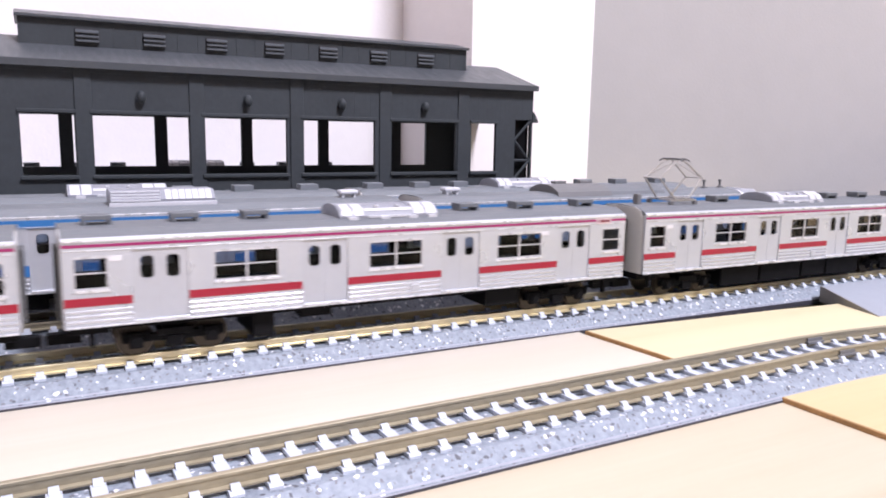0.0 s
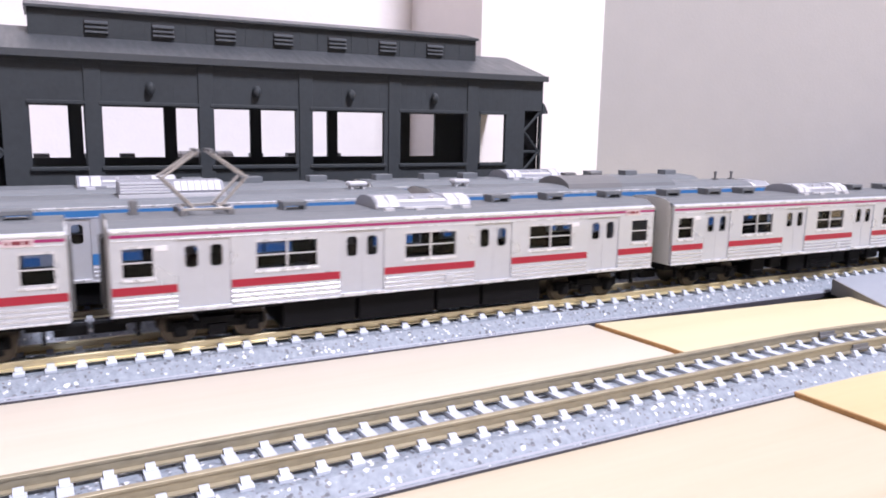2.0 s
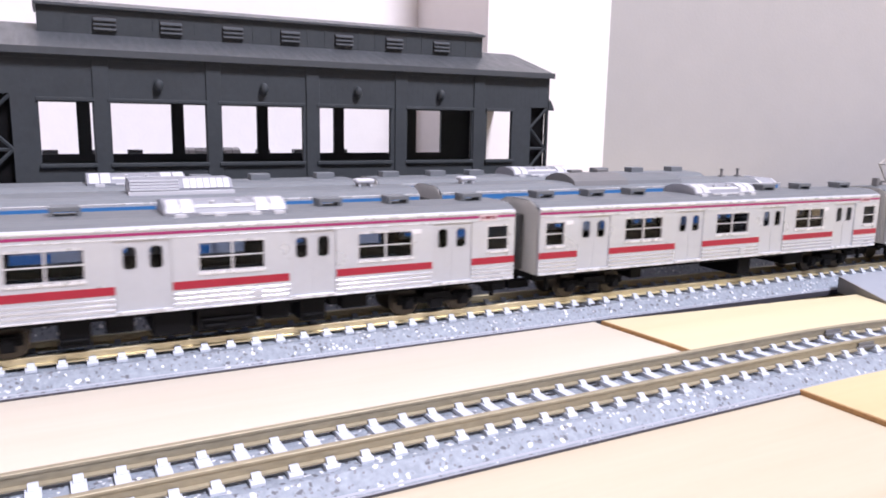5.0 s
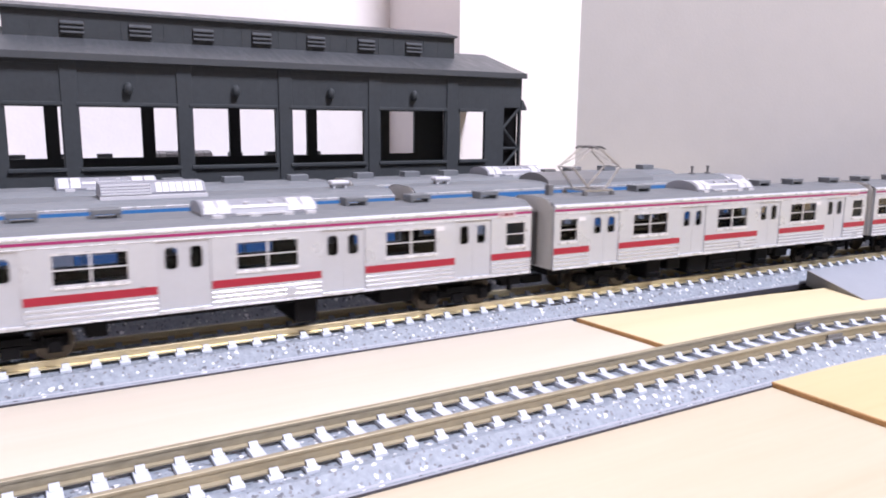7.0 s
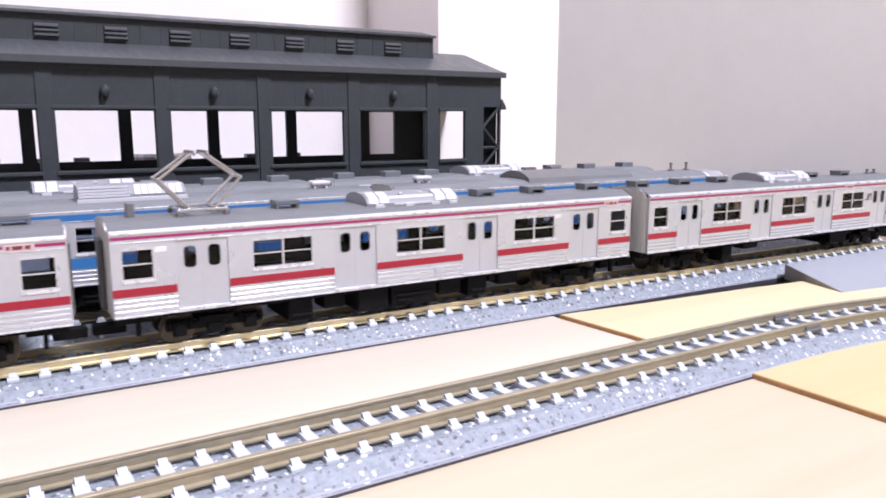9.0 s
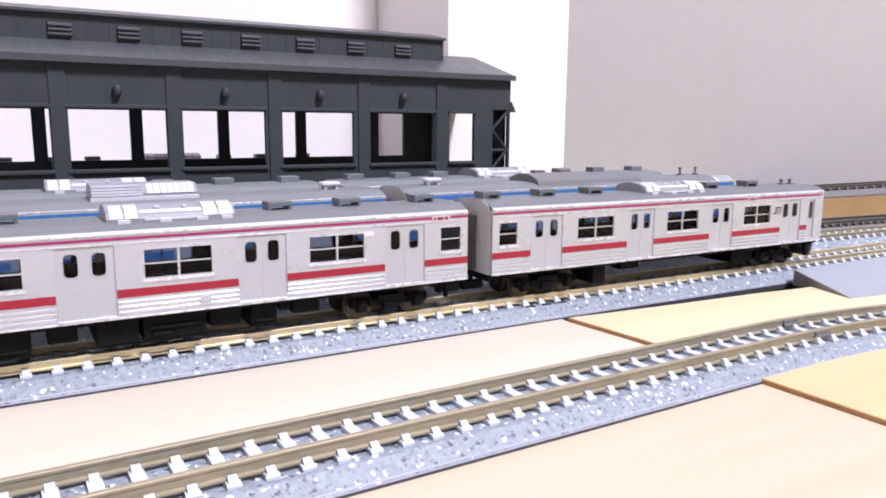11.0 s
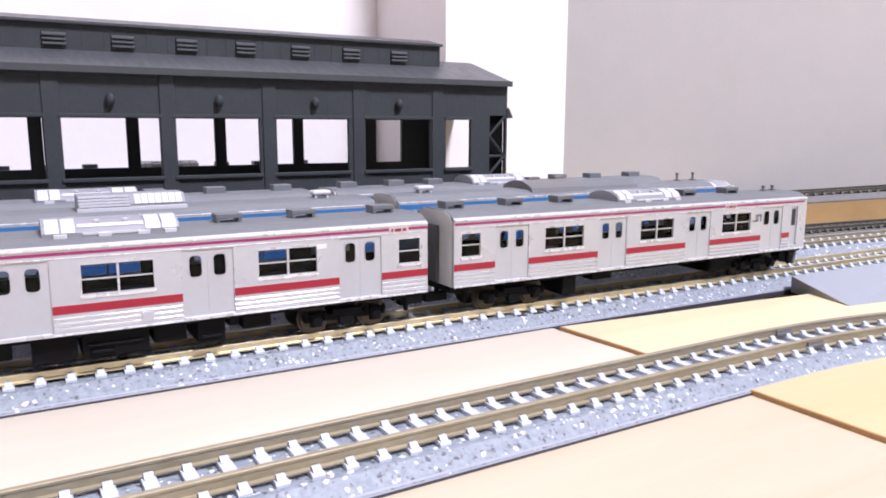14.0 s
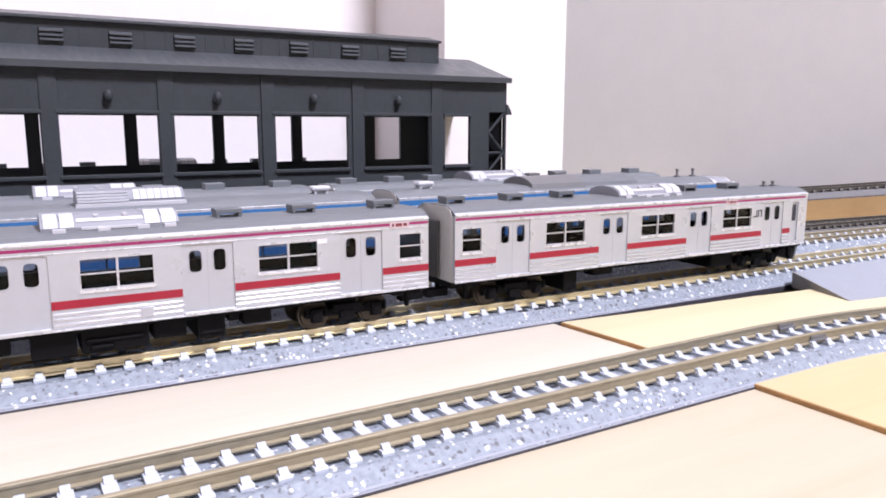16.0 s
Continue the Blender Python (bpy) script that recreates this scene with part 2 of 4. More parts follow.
def mesh_of(name, bm, material):
    bmesh.ops.recalc_face_normals(bm, faces=bm.faces)
    me = bpy.data.meshes.new(name)
    bm.to_mesh(me)
    bm.free()
    me.materials.append(material)
    return me


def part(name, bm, material, parent, label="", smooth=False):
    me = mesh_of(name, bm, material)
    if smooth:
        for p in me.polygons:
            p.use_smooth = True
    ob = new(name, me)
    ob.parent = parent
    if label:
        tagged(ob, label)
    return ob


def thing(name, label, category, group="", kind="", at=(0, 0, 0)):
    ob = new(name)
    ob.empty_display_size = 0.01
    ob.location = at
    return tagged(ob, label, category, group, kind)


def boxes(rows, r=0.0):
    bm = bmesh.new()
    for row in rows:
        box(bm, *row, r)
    return bm


# ---- room and boards ----
def structure(name, bm, material, label, category):
    ob = new(name, mesh_of(name, bm, material))
    return tagged(ob, label, category, kind="structure")


structure("wall_back", boxes([(-2000, 100, 191, 249, -84, 2000)]), M_WALL, "plain white papered room wall behind the layout", "wall")
bm = bmesh.new()
A = radians(-14)
ca, sa = math.cos(A), math.sin(A)
pts = [(149.4, 138), (149.4 + 2200 * ca, 138 + 2200 * sa), (149.4 + 2200 * ca - 60 * sa, 138 + 2200 * sa + 60 * ca), (149.4 - 60 * sa, 138 + 60 * ca)]
low = [bm.verts.new((x * MM, y * MM, -0.084)) for x, y in pts]
top = [bm.verts.new((x * MM, y * MM, 2.0)) for x, y in pts]
for i in range(4):
    bm.faces.new((low[i], low[(i + 1) % 4], top[(i + 1) % 4], top[i]))
bm.faces.new(low[::-1])
bm.faces.new(top)
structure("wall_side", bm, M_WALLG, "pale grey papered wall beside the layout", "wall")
# unseen wall, white so that it bounces fill onto the column side
structure("wall_left", boxes([(-2060, -2001, -2400, 250, -84, 2000)]), M_WALL, "plain white room wall", "wall")
# unseen walls and ceiling close the room; their grey holds back bounced light
structure("wall_front", boxes([(-2060, 2400, -2460, -2401, -84, 2000)]), M_ROOM, "plain pale grey room wall", "wall")
structure("wall_right", boxes([(2301, 2360, -2400, 0, -84, 2000)]), M_ROOM, "plain pale grey room wall", "wall")
structure("ceiling", boxes([(-2060, 2400, -2460, 400, 2001, 2060)]), M_ROOM, "pale grey room ceiling", "ceiling")
structure("floor", boxes([(-2060, 2400, -2460, 400, -84, -24)]), M_FLOOR, "brown wooden room floor", "floor")


def slab(points, z0, z1):
    """A flat board from its outline in plan."""
    bm = bmesh.new()
    low = [bm.verts.new((x * MM, y * MM, z0 * MM)) for x, y in points]
    top = [bm.verts.new((x * MM, y * MM, z1 * MM)) for x, y in points]
    for i in range(len(points)):
        j = (i + 1) % len(points)
        bm.faces.new((low[i], low[j], top[j], top[i]))
    bm.faces.new(low[::-1])
    bm.faces.new(top)
    return bm


structure("wall_column", slab([(74.4, 192), (82.1, 136), (149.5, 136), (149.5, 250), (74.4, 250)], -84, 2000), M_WALL, "white wall column standing out from the room wall", "wall")


def board(label, points, z1, material):
    return tagged(new("layout_board", mesh_of("layout_board", slab(points, -6, z1), material)), label, "board", "layout boards")


# base coloured dark to put shade into the board gap beside the track
structure("layout_base", slab([(-890, -330), (860, -330), (860, -45), (149.4, 134), (82, 134), (74, 189), (-890, 189)], -24, -6), M_DARK, "dark layout base below the boards", "base")
# boards get an added split under the near track that carries a brightness step
board("pale birch plywood board under the tracks", [(-890, -56.2), (31.4, -56.2), (30.6, -36), (28.4, -13), (28.4, 189), (-890, 189)], 0, M_BOARD)
board("front part of the plywood board, toned peach", [(-890, -330), (33.6, -330), (31.5, -60), (31.35, -56.6), (-890, -56.6)], 0, M_PEACH)
board("rear part of the yellow pine board, toned lighter", [(32.0, -56.2), (860, -56.2), (860, -50), (400, -26), (113, -20.6), (96, -18.6), (57, -16.0), (29.0, -13.6), (31.2, -36)], 0.9, M_BOARD3)
board("front part of the yellow pine board, toned deeper", [(34.4, -330), (860, -330), (860, -56.6), (31.97, -56.6), (32.1, -60)], 0.9, M_BOARD2)
board("yellow pine board under the yard tracks", [(29.2, -3), (113, -3), (640, -19), (640, 13), (149.4, 134), (82, 134), (74, 189), (29.2, 189)], -0.5, M_BOARD2)
strip = slab([(33.7, -330), (34.38, -330), (32.08, -60), (31.18, -36), (28.98, -13.6), (28.45, -13.6), (30.65, -36), (31.55, -60)], -5, 0.87)
tagged(new("board_edge", mesh_of("board_edge", strip, M_EDGE)), "brown sawn edge of the yellow board", "board")


# ---- tracks ----
def line_path(x_bend, y0, radius, angle=0.0):
    """x -> (x, y, heading): straight to x_bend, then an arc towards the viewer."""
    a0 = radians(angle)

    def at(s):
        if s <= x_bend:
            return s, y0 + (s - x_bend) * math.tan(a0), a0
        turn = (s - x_bend) / radius
        a = a0 - turn
        return x_bend + radius * (math.sin(a0) - math.sin(a)), y0 - radius * (math.cos(a0) - math.cos(a)), a
    return at


def sag(s):
    """The main line falls slightly towards the crossing."""
    return -0.005 * max(0.0, min(s, 190) - 10)


MAIN = line_path(190, 0, 750)
YARD1 = line_path(35, 30, 2230)
YARD2 = line_path(35, 57, 2257)
NEAR = line_path(47, -56.4, 243, 0.908)


def sweep(bm, path, profile, s0, s1, step, dz=lambda s: 0.0):
    n = max(1, int(round((s1 - s0) / step)))
    rings = []
    for i in range(n + 1):
        s = s0 + (s1 - s0) * i / n
        x, y, a = path(s)
        rings.append([bm.verts.new(((x - math.sin(a) * o) * MM, (y + math.cos(a) * o) * MM, (z + dz(s)) * MM)) for o, z in profile])
    k = len(profile)
    for r0, r1 in zip(rings, rings[1:]):
        for i in range(k):
            j = (i + 1) % k
            bm.faces.new((r0[i], r0[j], r1[j], r1[i]))
    bm.faces.new(rings[0][::-1])
    bm.faces.new(rings[-1])


BED = [(-10.9, -1.2), (-10.9, 0.7), (-8.0, 3.3), (8.0, 3.3), (10.9, 0.7), (10.9, -1.2)]


def rail_profile(o, d=0.0):
    return [(o - 0.9, 4.0 - d), (o - 0.9, 4.25 - d), (o - 0.34, 4.45 - d), (o - 0.34, 5.15), (o - 0.5, 5.25), (o - 0.5, 5.62), (o - 0.42, 5.7),
            (o + 0.42, 5.7), (o + 0.5, 5.62), (o + 0.5, 5.25), (o + 0.34, 5.15), (o + 0.34, 4.45 - d), (o + 0.9, 4.25 - d), (o + 0.9, 4.0 - d)]


def sleeper_mesh(material):
    bm = bmesh.new()
    prism(bm, [(-6.9, 3.0), (-6.9, 3.7), (-6.55, 4.0), (6.55, 4.0), (6.9, 3.7), (6.9, 3.0)], -0.95, 0.95)
    for o in (-4.7, 4.7):
        for e in (-1, 1):
            prism(bm, [(o + e * 0.6, 3.9), (o + e * 0.6, 4.7), (o + e * 1.15, 4.7), (o + e * 1.75, 4.1), (o + e * 1.75, 3.9)], -0.62, 0.62)
    return mesh_of("sleeper", bm, material)


PITCH = 5.067


def track(label, path, s0, s1, phase, near0, near1, lift=lambda s: 0.0, sleepers=None, bed=None, metal=None, drop=0.0):
    sleepers = sleepers or M_SLEEPER
    shape = sleeper_mesh(sleepers)
    ob = thing("model_track", label, "model track", "model railway tracks")
    bm = bmesh.new()
    sweep(bm, path, [(o, z - drop if z > 3 else z) for o, z in BED], s0, s1, 8, lift)
    part("roadbed", bm, bed or M_BALLAST, ob, "grey moulded roadbed")
    # dark strip along the foot; its colour stands for the shadow gap
    bm = bmesh.new()
    sweep(bm, path, [(-11.1, -1.1), (-11.1, 0.4), (11.1, 0.4), (11.1, -1.1)], s0, s1, 8, lift)
    part("gap_shade_strip", bm, M_GAP_SHADE, ob, "dark strip painted as the shadow gap under the roadbed")
    for s in (-1, 1):
        bm = bmesh.new()
        sweep(bm, path, [(s * 9.6, 0.38), (s * 11.0, 0.38), (s * 10.95, 0.55), (s * 10.62, 1.02), (s * 9.6, 1.02)], s0, s1, 8, lift)
        part("plinth", bm, bed or M_PLINTH, ob, "smooth plain foot of the roadbed")
    for o in (-4.7, 4.7):
        bm = bmesh.new()
        sweep(bm, path, rail_profile(o, drop), s0, s1, 8, lift)
        part("rail", bm, metal or M_RAIL, ob, "brass-brown metal rail")
    far = bmesh.new()
    k = math.ceil((s0 - phase) / PITCH)
    while phase + k * PITCH < s1:
        s = phase + k * PITCH
        x, y, a = path(s)
        m = pose(x * MM, y * MM, (lift(s) - drop) * MM, 0, 0, math.degrees(a))
        if near0 <= s <= near1:
            sl = new("sleeper", shape)
            sl.parent = ob
            sl.matrix_local = m
        else:
            k0 = len(far.verts)
            far.from_mesh(shape)
            far.verts.ensure_lookup_table()
            bmesh.ops.transform(far, matrix=m, verts=far.verts[k0:])
        k += 1
    if far.verts:
        tagged(part("far_sleepers", far, sleepers, ob), kind="stuff")
    else:
        far.free()
    return ob


main_track = track("model track with brass rails and speckled roadbed under the red-banded train", MAIN, -860, 800, -90.9, -130, 190, sag, None, None, M_BRASS)
near_track = track("model track with brass rails on speckled grey roadbed on pale board", NEAR, -260, 330, -69.5, -130, 160, drop=0.45)
track("yard track beside the main line under the blue-striped train", YARD1, -450, 800, -88, 100, 330, lambda s: 1.0)
track("rear yard track under the second blue-striped train", YARD2, -450, 800, -90, 100, 360, lambda s: 1.0, M_SLEEPER2, M_BED2, M_RAIL_SIDE)
track("model track behind the engine shed", line_path(900, 168, 1000), -260, 200, 0, 1, 0, lambda s: 2.6)


for o in (-4.7, 4.7):
    x, y, a = NEAR(61.5 if o > 0 else 59.5)
    j = part("rail_joiner", boxes([(-2.6, 2.6, -1.15, 1.15, 3.95, 4.5), (-2.4, 2.4, -0.75, -0.45, 4.4, 5.2), (-2.4, 2.4, 0.45, 0.75, 4.4, 5.2)], 0.08), M_VENT, near_track, "dull grey metal rail joiner")
    j.matrix_local = pose((x - math.sin(a) * o) * MM, (y + math.cos(a) * o) * MM, 0, 0, 0, math.degrees(a))
# dark plates stand in for the shade inside roadbed slots
for x in (21.5, 26.6, 31.7):
    part("slot_shade_plate", boxes([(x - 1.4, x + 1.4, -7.9, -5.7, 3.1, 3.42)]), M_DARK, main_track, "dark plate for the shade in a slot beside the rail")
for x in (-16.3, -6.2):
    part("slot_shade_plate", boxes([(x - 1.3, x + 1.3, NEAR(x)[1] + 2.9, NEAR(x)[1] + 3.9, 2.5, 2.9)]), M_DARK, near_track, "dark plate for the shade in a slot beside the rail")
part("roadbed_joint", boxes([(29.0, 29.25, -8.2, 8.2, 3.0, 3.36)]), M_DARK, main_track)


# ---- trains ----
DOORS = (-48.5, -16.2, 16.2, 48.5)
HW = 9.3


def body_profile(h):
    """The roof from gutter to gutter."""
    out = []
    for i in range(13):
        u = -1 + i / 6
        a = abs(u)
        z = 30.75 - 0.45 * a * a - 1.5 * max(0, (a - 0.55) / 0.45) ** 2.2
        out.append((u * h, z))
    return out


def ring(bm, x0, x1, z0, z1, w, r, ya, yb):
    """A rim with a square outside and a rounded opening."""
    cx, cz, hx, hz = (x0 + x1) / 2, (z0 + z1) / 2, (x1 - x0) / 2, (z1 - z0) / 2
    outer, inner = [], []
    for qx, qz, a0 in ((1, 1, 0), (-1, 1, 90), (-1, -1, 180), (1, -1, 270)):
        for k in range(4):
            a = radians(a0 + k * 30)
            inner.append((cx + qx * (hx - w - r) + r * math.cos(a), cz + qz * (hz - w - r) + r * math.sin(a)))
            outer.append((cx + qx * hx, cz + qz * hz))
    n = len(inner)
    rings = [[bm.verts.new((x * MM, y * MM, z * MM)) for x, z in pts] for pts, y in ((outer, ya), (inner, ya), (inner, yb))]
    for a, b in zip(rings, rings[1:]):
        for i in range(n):
            j = (i + 1) % n
            f = [a[i], a[j], b[j], b[i]]
            if (f[0].co - f[1].co).length < 1e-9:
                f.pop(1)
            bm.faces.new(f)


def grooved(e):
    """A car end whose plan is pleated, one mesh."""
    pts = []
    for k in range(-16, 17):
        y = k * 0.52
        pts.append((e * (65.0 + (0.28 if k % 2 else 0.0)), y))
    bm = bmesh.new()
    back = e * 64.3
    rows = []
    for z in (12.9, 28.4, 29.9, 30.6):
        lim = 8.4 if z < 28.5 else (7.2 if z < 30 else 5.2)
        rows.append([bm.verts.new((x * MM, max(-lim, min(lim, y)) * MM, z * MM)) for x, y in pts])
    for a, b in zip(rows, rows[1:]):
        for i in range(len(pts) - 1):
            bm.faces.new((a[i], a[i + 1], b[i + 1], b[i]))
    box(bm, *sorted((back, e * 64.95)), -8.4, 8.4, 12.9, 28.4)
    return bm


def shade_skin(side, holes):
    """A thin added black skin that puts shade inside; same openings as the wall."""
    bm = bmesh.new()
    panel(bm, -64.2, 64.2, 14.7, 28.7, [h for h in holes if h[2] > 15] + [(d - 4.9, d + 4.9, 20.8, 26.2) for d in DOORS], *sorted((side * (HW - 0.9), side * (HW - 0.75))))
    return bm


def car(name, label, group, stripe, band, roof, cab=False, panto=False, vents=True, ac="rib", ac_x=0.0, under="boxes", antennas=(), pegs=()):
    ob = thing(name, label, "model train car", group)
    holes = []
    wins = []
    for a, b in zip(DOORS, DOORS[1:]):
        c = (a + b) / 2
        wins.append((c - 6.3, c + 6.3))
    ends = [(-63.1, -57.6)] + ([] if cab else [(57.6, 63.1)])
    for x0, x1 in wins + ends:
        holes.append((x0, x1, 19.9, 25.8))
    for d in DOORS:
        holes.append((d - 4.95, d + 4.95, 13.3, 26.8))
    if cab:
        holes.append((57.8, 60.8, 14.2, 26.4))
    for side in (-1, 1):
        ys = sorted((side * HW, side * (HW - 0.7)))
        bm = bmesh.new()
        panel(bm, -65, 65, 13.0, 29.0, holes, *ys)
        part("side_wall", bm, M_SILVER, ob)
        for d in DOORS:
            bm = bmesh.new()
            dh = [(d + e * 2.3 - 1.3, d + e * 2.3 + 1.3, 21.2, 25.7) for e in (-1, 1)]
            panel(bm, d - 4.95, d + 4.95, 13.3, 26.8, dh, *sorted((side * (HW - 0.28), side * (HW - 0.65))))
            door = part("door", bm, M_DOOR, ob)
            part("door_seam", boxes([(d - 0.07, d + 0.07, *sorted((side * (HW - 0.3), side * (HW - 0.22))), 13.4, 26.6)]), M_DOOR, door)
            for e in (-1, 1):
                c = d + e * 2.3
                bm = bmesh.new()
                ring(bm, c - 1.3, c + 1.3, 21.2, 25.7, 0.14, 0.75, side * (HW - 0.2), side * (HW - 0.6))
                part("window_rim", bm, M_DOOR, door)
                part("door_pane", boxes([(c - 1.28, c + 1.28, *sorted((side * (HW - 0.45), side * (HW - 0.6))), 21.22, 25.68)]), M_GLASS, door)
        for x0, x1 in wins + ends:
            bm = bmesh.new()
            y0, y1 = sorted((side * (HW + 0.06), side * (HW - 0.5)))
            f = 0.12
            box(bm, x0 - f, x1 + f, y0, y1, 25.55, 26.0)
            box(bm, x0 - f, x1 + f, y0, y1, 19.95, 20.15)
            box(bm, x0 - f, x0 + 0.12, y0, y1, 20.15, 25.55)
            box(bm, x1 - 0.12, x1 + f, y0, y1, 20.15, 25.55)
            yi0, yi1 = sorted((side * (HW - 0.1), side * (HW - 0.5)))
            box(bm, x0 + 0.12, x1 - 0.12, yi0, yi1, 22.72, 22.95)
            if x1 - x0 > 8:
                c = (x0 + x1) / 2
                box(bm, c - 0.2, c + 0.2, yi0, yi1, 20.15, 25.55)
            fr = part("window_frame", bm, M_FRAME, ob)
            part("window_sill", boxes([(x0 - 0.25, x1 + 0.25, *sorted((side * (HW - 0.1), side * (HW + 0.2))), 19.35, 19.9)], 0.06), M_RIB, fr)
            part("pane", boxes([(x0, x1, *sorted((side * (HW - 0.55), side * (HW - 0.68))), 20.0, 25.7)]), M_GLASS, fr)
        # printed bands and pressed ribs between the doors
        cuts = [-65] + [v for d in DOORS for v in (d - 4.98, d + 4.98)] + [65]
        if cab:
            cuts[-1] = 57.2
        spans = list(zip(cuts[0::2], cuts[1::2]))
        ys = sorted((side * (HW - 0.1), side * (HW + 0.06)))
        if band:
            for x0, x1 in spans:
                part("colour_band", boxes([(x0 + 0.02, x1 - 0.02, *ys, *((16.85, 18.4) if band is M_RED else (16.6, 19.0)))]), band, ob)
        for (x0, x1), z in ((sp, z) for sp in spans for z in (13.7, 14.65, 15.6)):
            bm = bmesh.new()
            o0 = side * (HW - 0.1)
            prism(bm, [(o0, z)] + [(side * (HW - 0.07 + 0.17 * math.cos(radians(a))), z + 0.28 + 0.33 * math.sin(radians(a))) for a in range(-60, 61, 15)] + [(o0, z + 0.56)], x0 + 0.2, x1 - 0.2)
            part("pressed_rib", bm, M_PRESS, ob)
        zt = (27.6, 28.15) if band is not M_BLUE else (26.8, 28.5)
        # added black skin darkens the car behind its windows
        part("shade_skin", shade_skin(side, holes), M_INNER_SHADE, ob, "added black inner skin, shade for the car inside")
        for d in DOORS:
            part("door_step", boxes([(d - 4.9, d + 4.9, *sorted((side * (HW - 0.2), side * (HW + 0.28))), 13.15, 13.6)], 0.08), M_RIB, ob, "bright step under the door")
        part("drip_bead", boxes([(-64.8, 64.8 if not cab else 63.8, *sorted((side * (HW - 0.1), side * (HW + 0.1))), 26.92, 27.08)], 0.04), M_RIB, ob)
        bm = bmesh.new()
        lo = [(u * HW, 30.75 - 0.45 * u * u - 1.5 * ((u - 0.55) / 0.45) ** 2.2) for u in ((0.945, 0.965, 0.985, 1.0) if band is M_RED else (0.975, 0.985, 0.993, 1.0))]
        prism(bm, [(side * (y + 0.06), z + 0.08) for y, z in lo] + [(side * (HW + 0.06), 28.5), (side * (HW - 0.3), 28.5), (side * (lo[0][0] - 0.2), lo[0][1] - 0.2)], -65, 65)
        part("cantrail", bm, M_SILVER, ob, "silver shoulder under the roof edge", smooth=False)
        part("top_stripe", boxes([(-64.9, 64.9 if not cab else 63.8, *ys, *zt)]), stripe, ob)
        if side < 0 and band is M_RED:
            part("number_bar", boxes([(-2.4, 2.4, -HW - 0.05, -HW + 0.1, 14.25, 14.6)]), M_END, ob, "illegible small grey lettering")
            if cab:
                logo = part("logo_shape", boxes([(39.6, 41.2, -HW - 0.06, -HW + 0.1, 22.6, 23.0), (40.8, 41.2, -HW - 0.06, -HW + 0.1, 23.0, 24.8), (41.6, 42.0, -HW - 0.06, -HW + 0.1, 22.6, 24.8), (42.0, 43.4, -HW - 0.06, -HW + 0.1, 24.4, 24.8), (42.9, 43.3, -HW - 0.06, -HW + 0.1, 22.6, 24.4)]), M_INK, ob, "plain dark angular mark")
            else:
                part("vent_hatch", boxes([(3.6, 5.8, -HW - 0.22, -HW + 0.1, 13.9, 15.7)], 0.06), M_DOOR, ob)
                for x in (-56.2, 39.6):
                    part("side_plate", boxes([(x - 1.1, x + 1.1, -HW - 0.08, -HW + 0.1, 24.9, 25.9)], 0.04), M_WHITE, ob, "small glossy white plate")
        # gutter and sill take a lighter silver, the edge highlight in its colour
        part("gutter", boxes([(-65, 65, *sorted((side * (HW - 0.2), side * (HW + 0.22))), 28.55, 28.95) if band is not M_BLUE else (-65, 65, *sorted((side * (HW - 0.4), side * (HW + 0.12))), 28.9, 29.2)], 0.08), M_RIB, ob)
        part("sill", boxes([(-65, 65, *sorted((side * (HW - 0.2), side * (HW + 0.16))), 12.85, 13.2)], 0.06), M_RIB, ob)
        if band is M_RED:
            x0 = 55.3 if not cab else 27.0
            plate = part("sign_plate", boxes([(x0, x0 + 4.8, *sorted((side * (HW - 0.1), side * (HW + 0.14))), 27.05, 28.4)], 0.05), M_ROSE, ob, "small pale side sign with maroon lettering bars")
            for dx, w in ((0.5, 0.5), (1.4, 1.6), (3.3, 0.9)):
                part("sign_bar", boxes([(x0 + dx, x0 + dx + w, *sorted((side * (HW + 0.1), side * (HW + 0.17))), 27.4, 28.05)]), M_BROWN, plate)
        if cab and side < 0:
            part("crew_door", boxes([(57.8, 60.8, -HW + 0.4, -HW + 0.7, 14.2, 26.4)]), M_DOOR, ob)
            part("crew_pane", boxes([(58.4, 60.2, -HW + 0.33, -HW + 0.42, 20.5, 25.6)]), M_INK, ob)
    bm = bmesh.new()
    prof = body_profile(HW)
    blunt = cab and band is M_BLUE
    prism(bm, prof + [(HW - 0.5, 28.8), (-HW + 0.5, 28.8)], -65, 55.5 if blunt else 65)
    part("roof", bm, roof, ob, smooth=False)
    if blunt:
        bm = bmesh.new()
        rings = [[bm.verts.new((x * MM, y * k * MM, (z - d) * MM)) for y, z in prof] for x, d, k in ((55.5, -0.03, 1.0), (57.2, 0.35, 1.0), (58.6, 1.2, 0.99), (59.6, 2.2, 0.97), (64.8, 2.7, 0.95))]
        for r0, r1 in zip(rings, rings[1:]):
            for i in range(len(prof) - 1):
                bm.faces.new((r0[i], r0[i + 1], r1[i + 1], r1[i]))
        part("cab_dome", bm, M_WHITE, ob, "white rounded roof front over the cab", smooth=True)
    # ends with upright grooves
    for e in (-1, 1):
        x0, x1 = sorted((e * 65, e * 64.3))
        if not (cab and e > 0):
            part("end_wall", grooved(e), M_END, ob, "grey grooved end wall")
            part("gangway", boxes([(*sorted((e * 65.2, e * 66.1)), -2.8, 2.8, 13.2, 27)], 0.3), M_GANG, ob, "dark grey gangway bellows")
        else:
            bm = bmesh.new()
            prism(bm, [(-HW + 0.7, 12.9), (HW - 0.7, 12.9), (HW - 0.7, 28.6), (HW * .6, 30.4), (-HW * .6, 30.4), (-HW + 0.7, 28.6)], x0, x1)
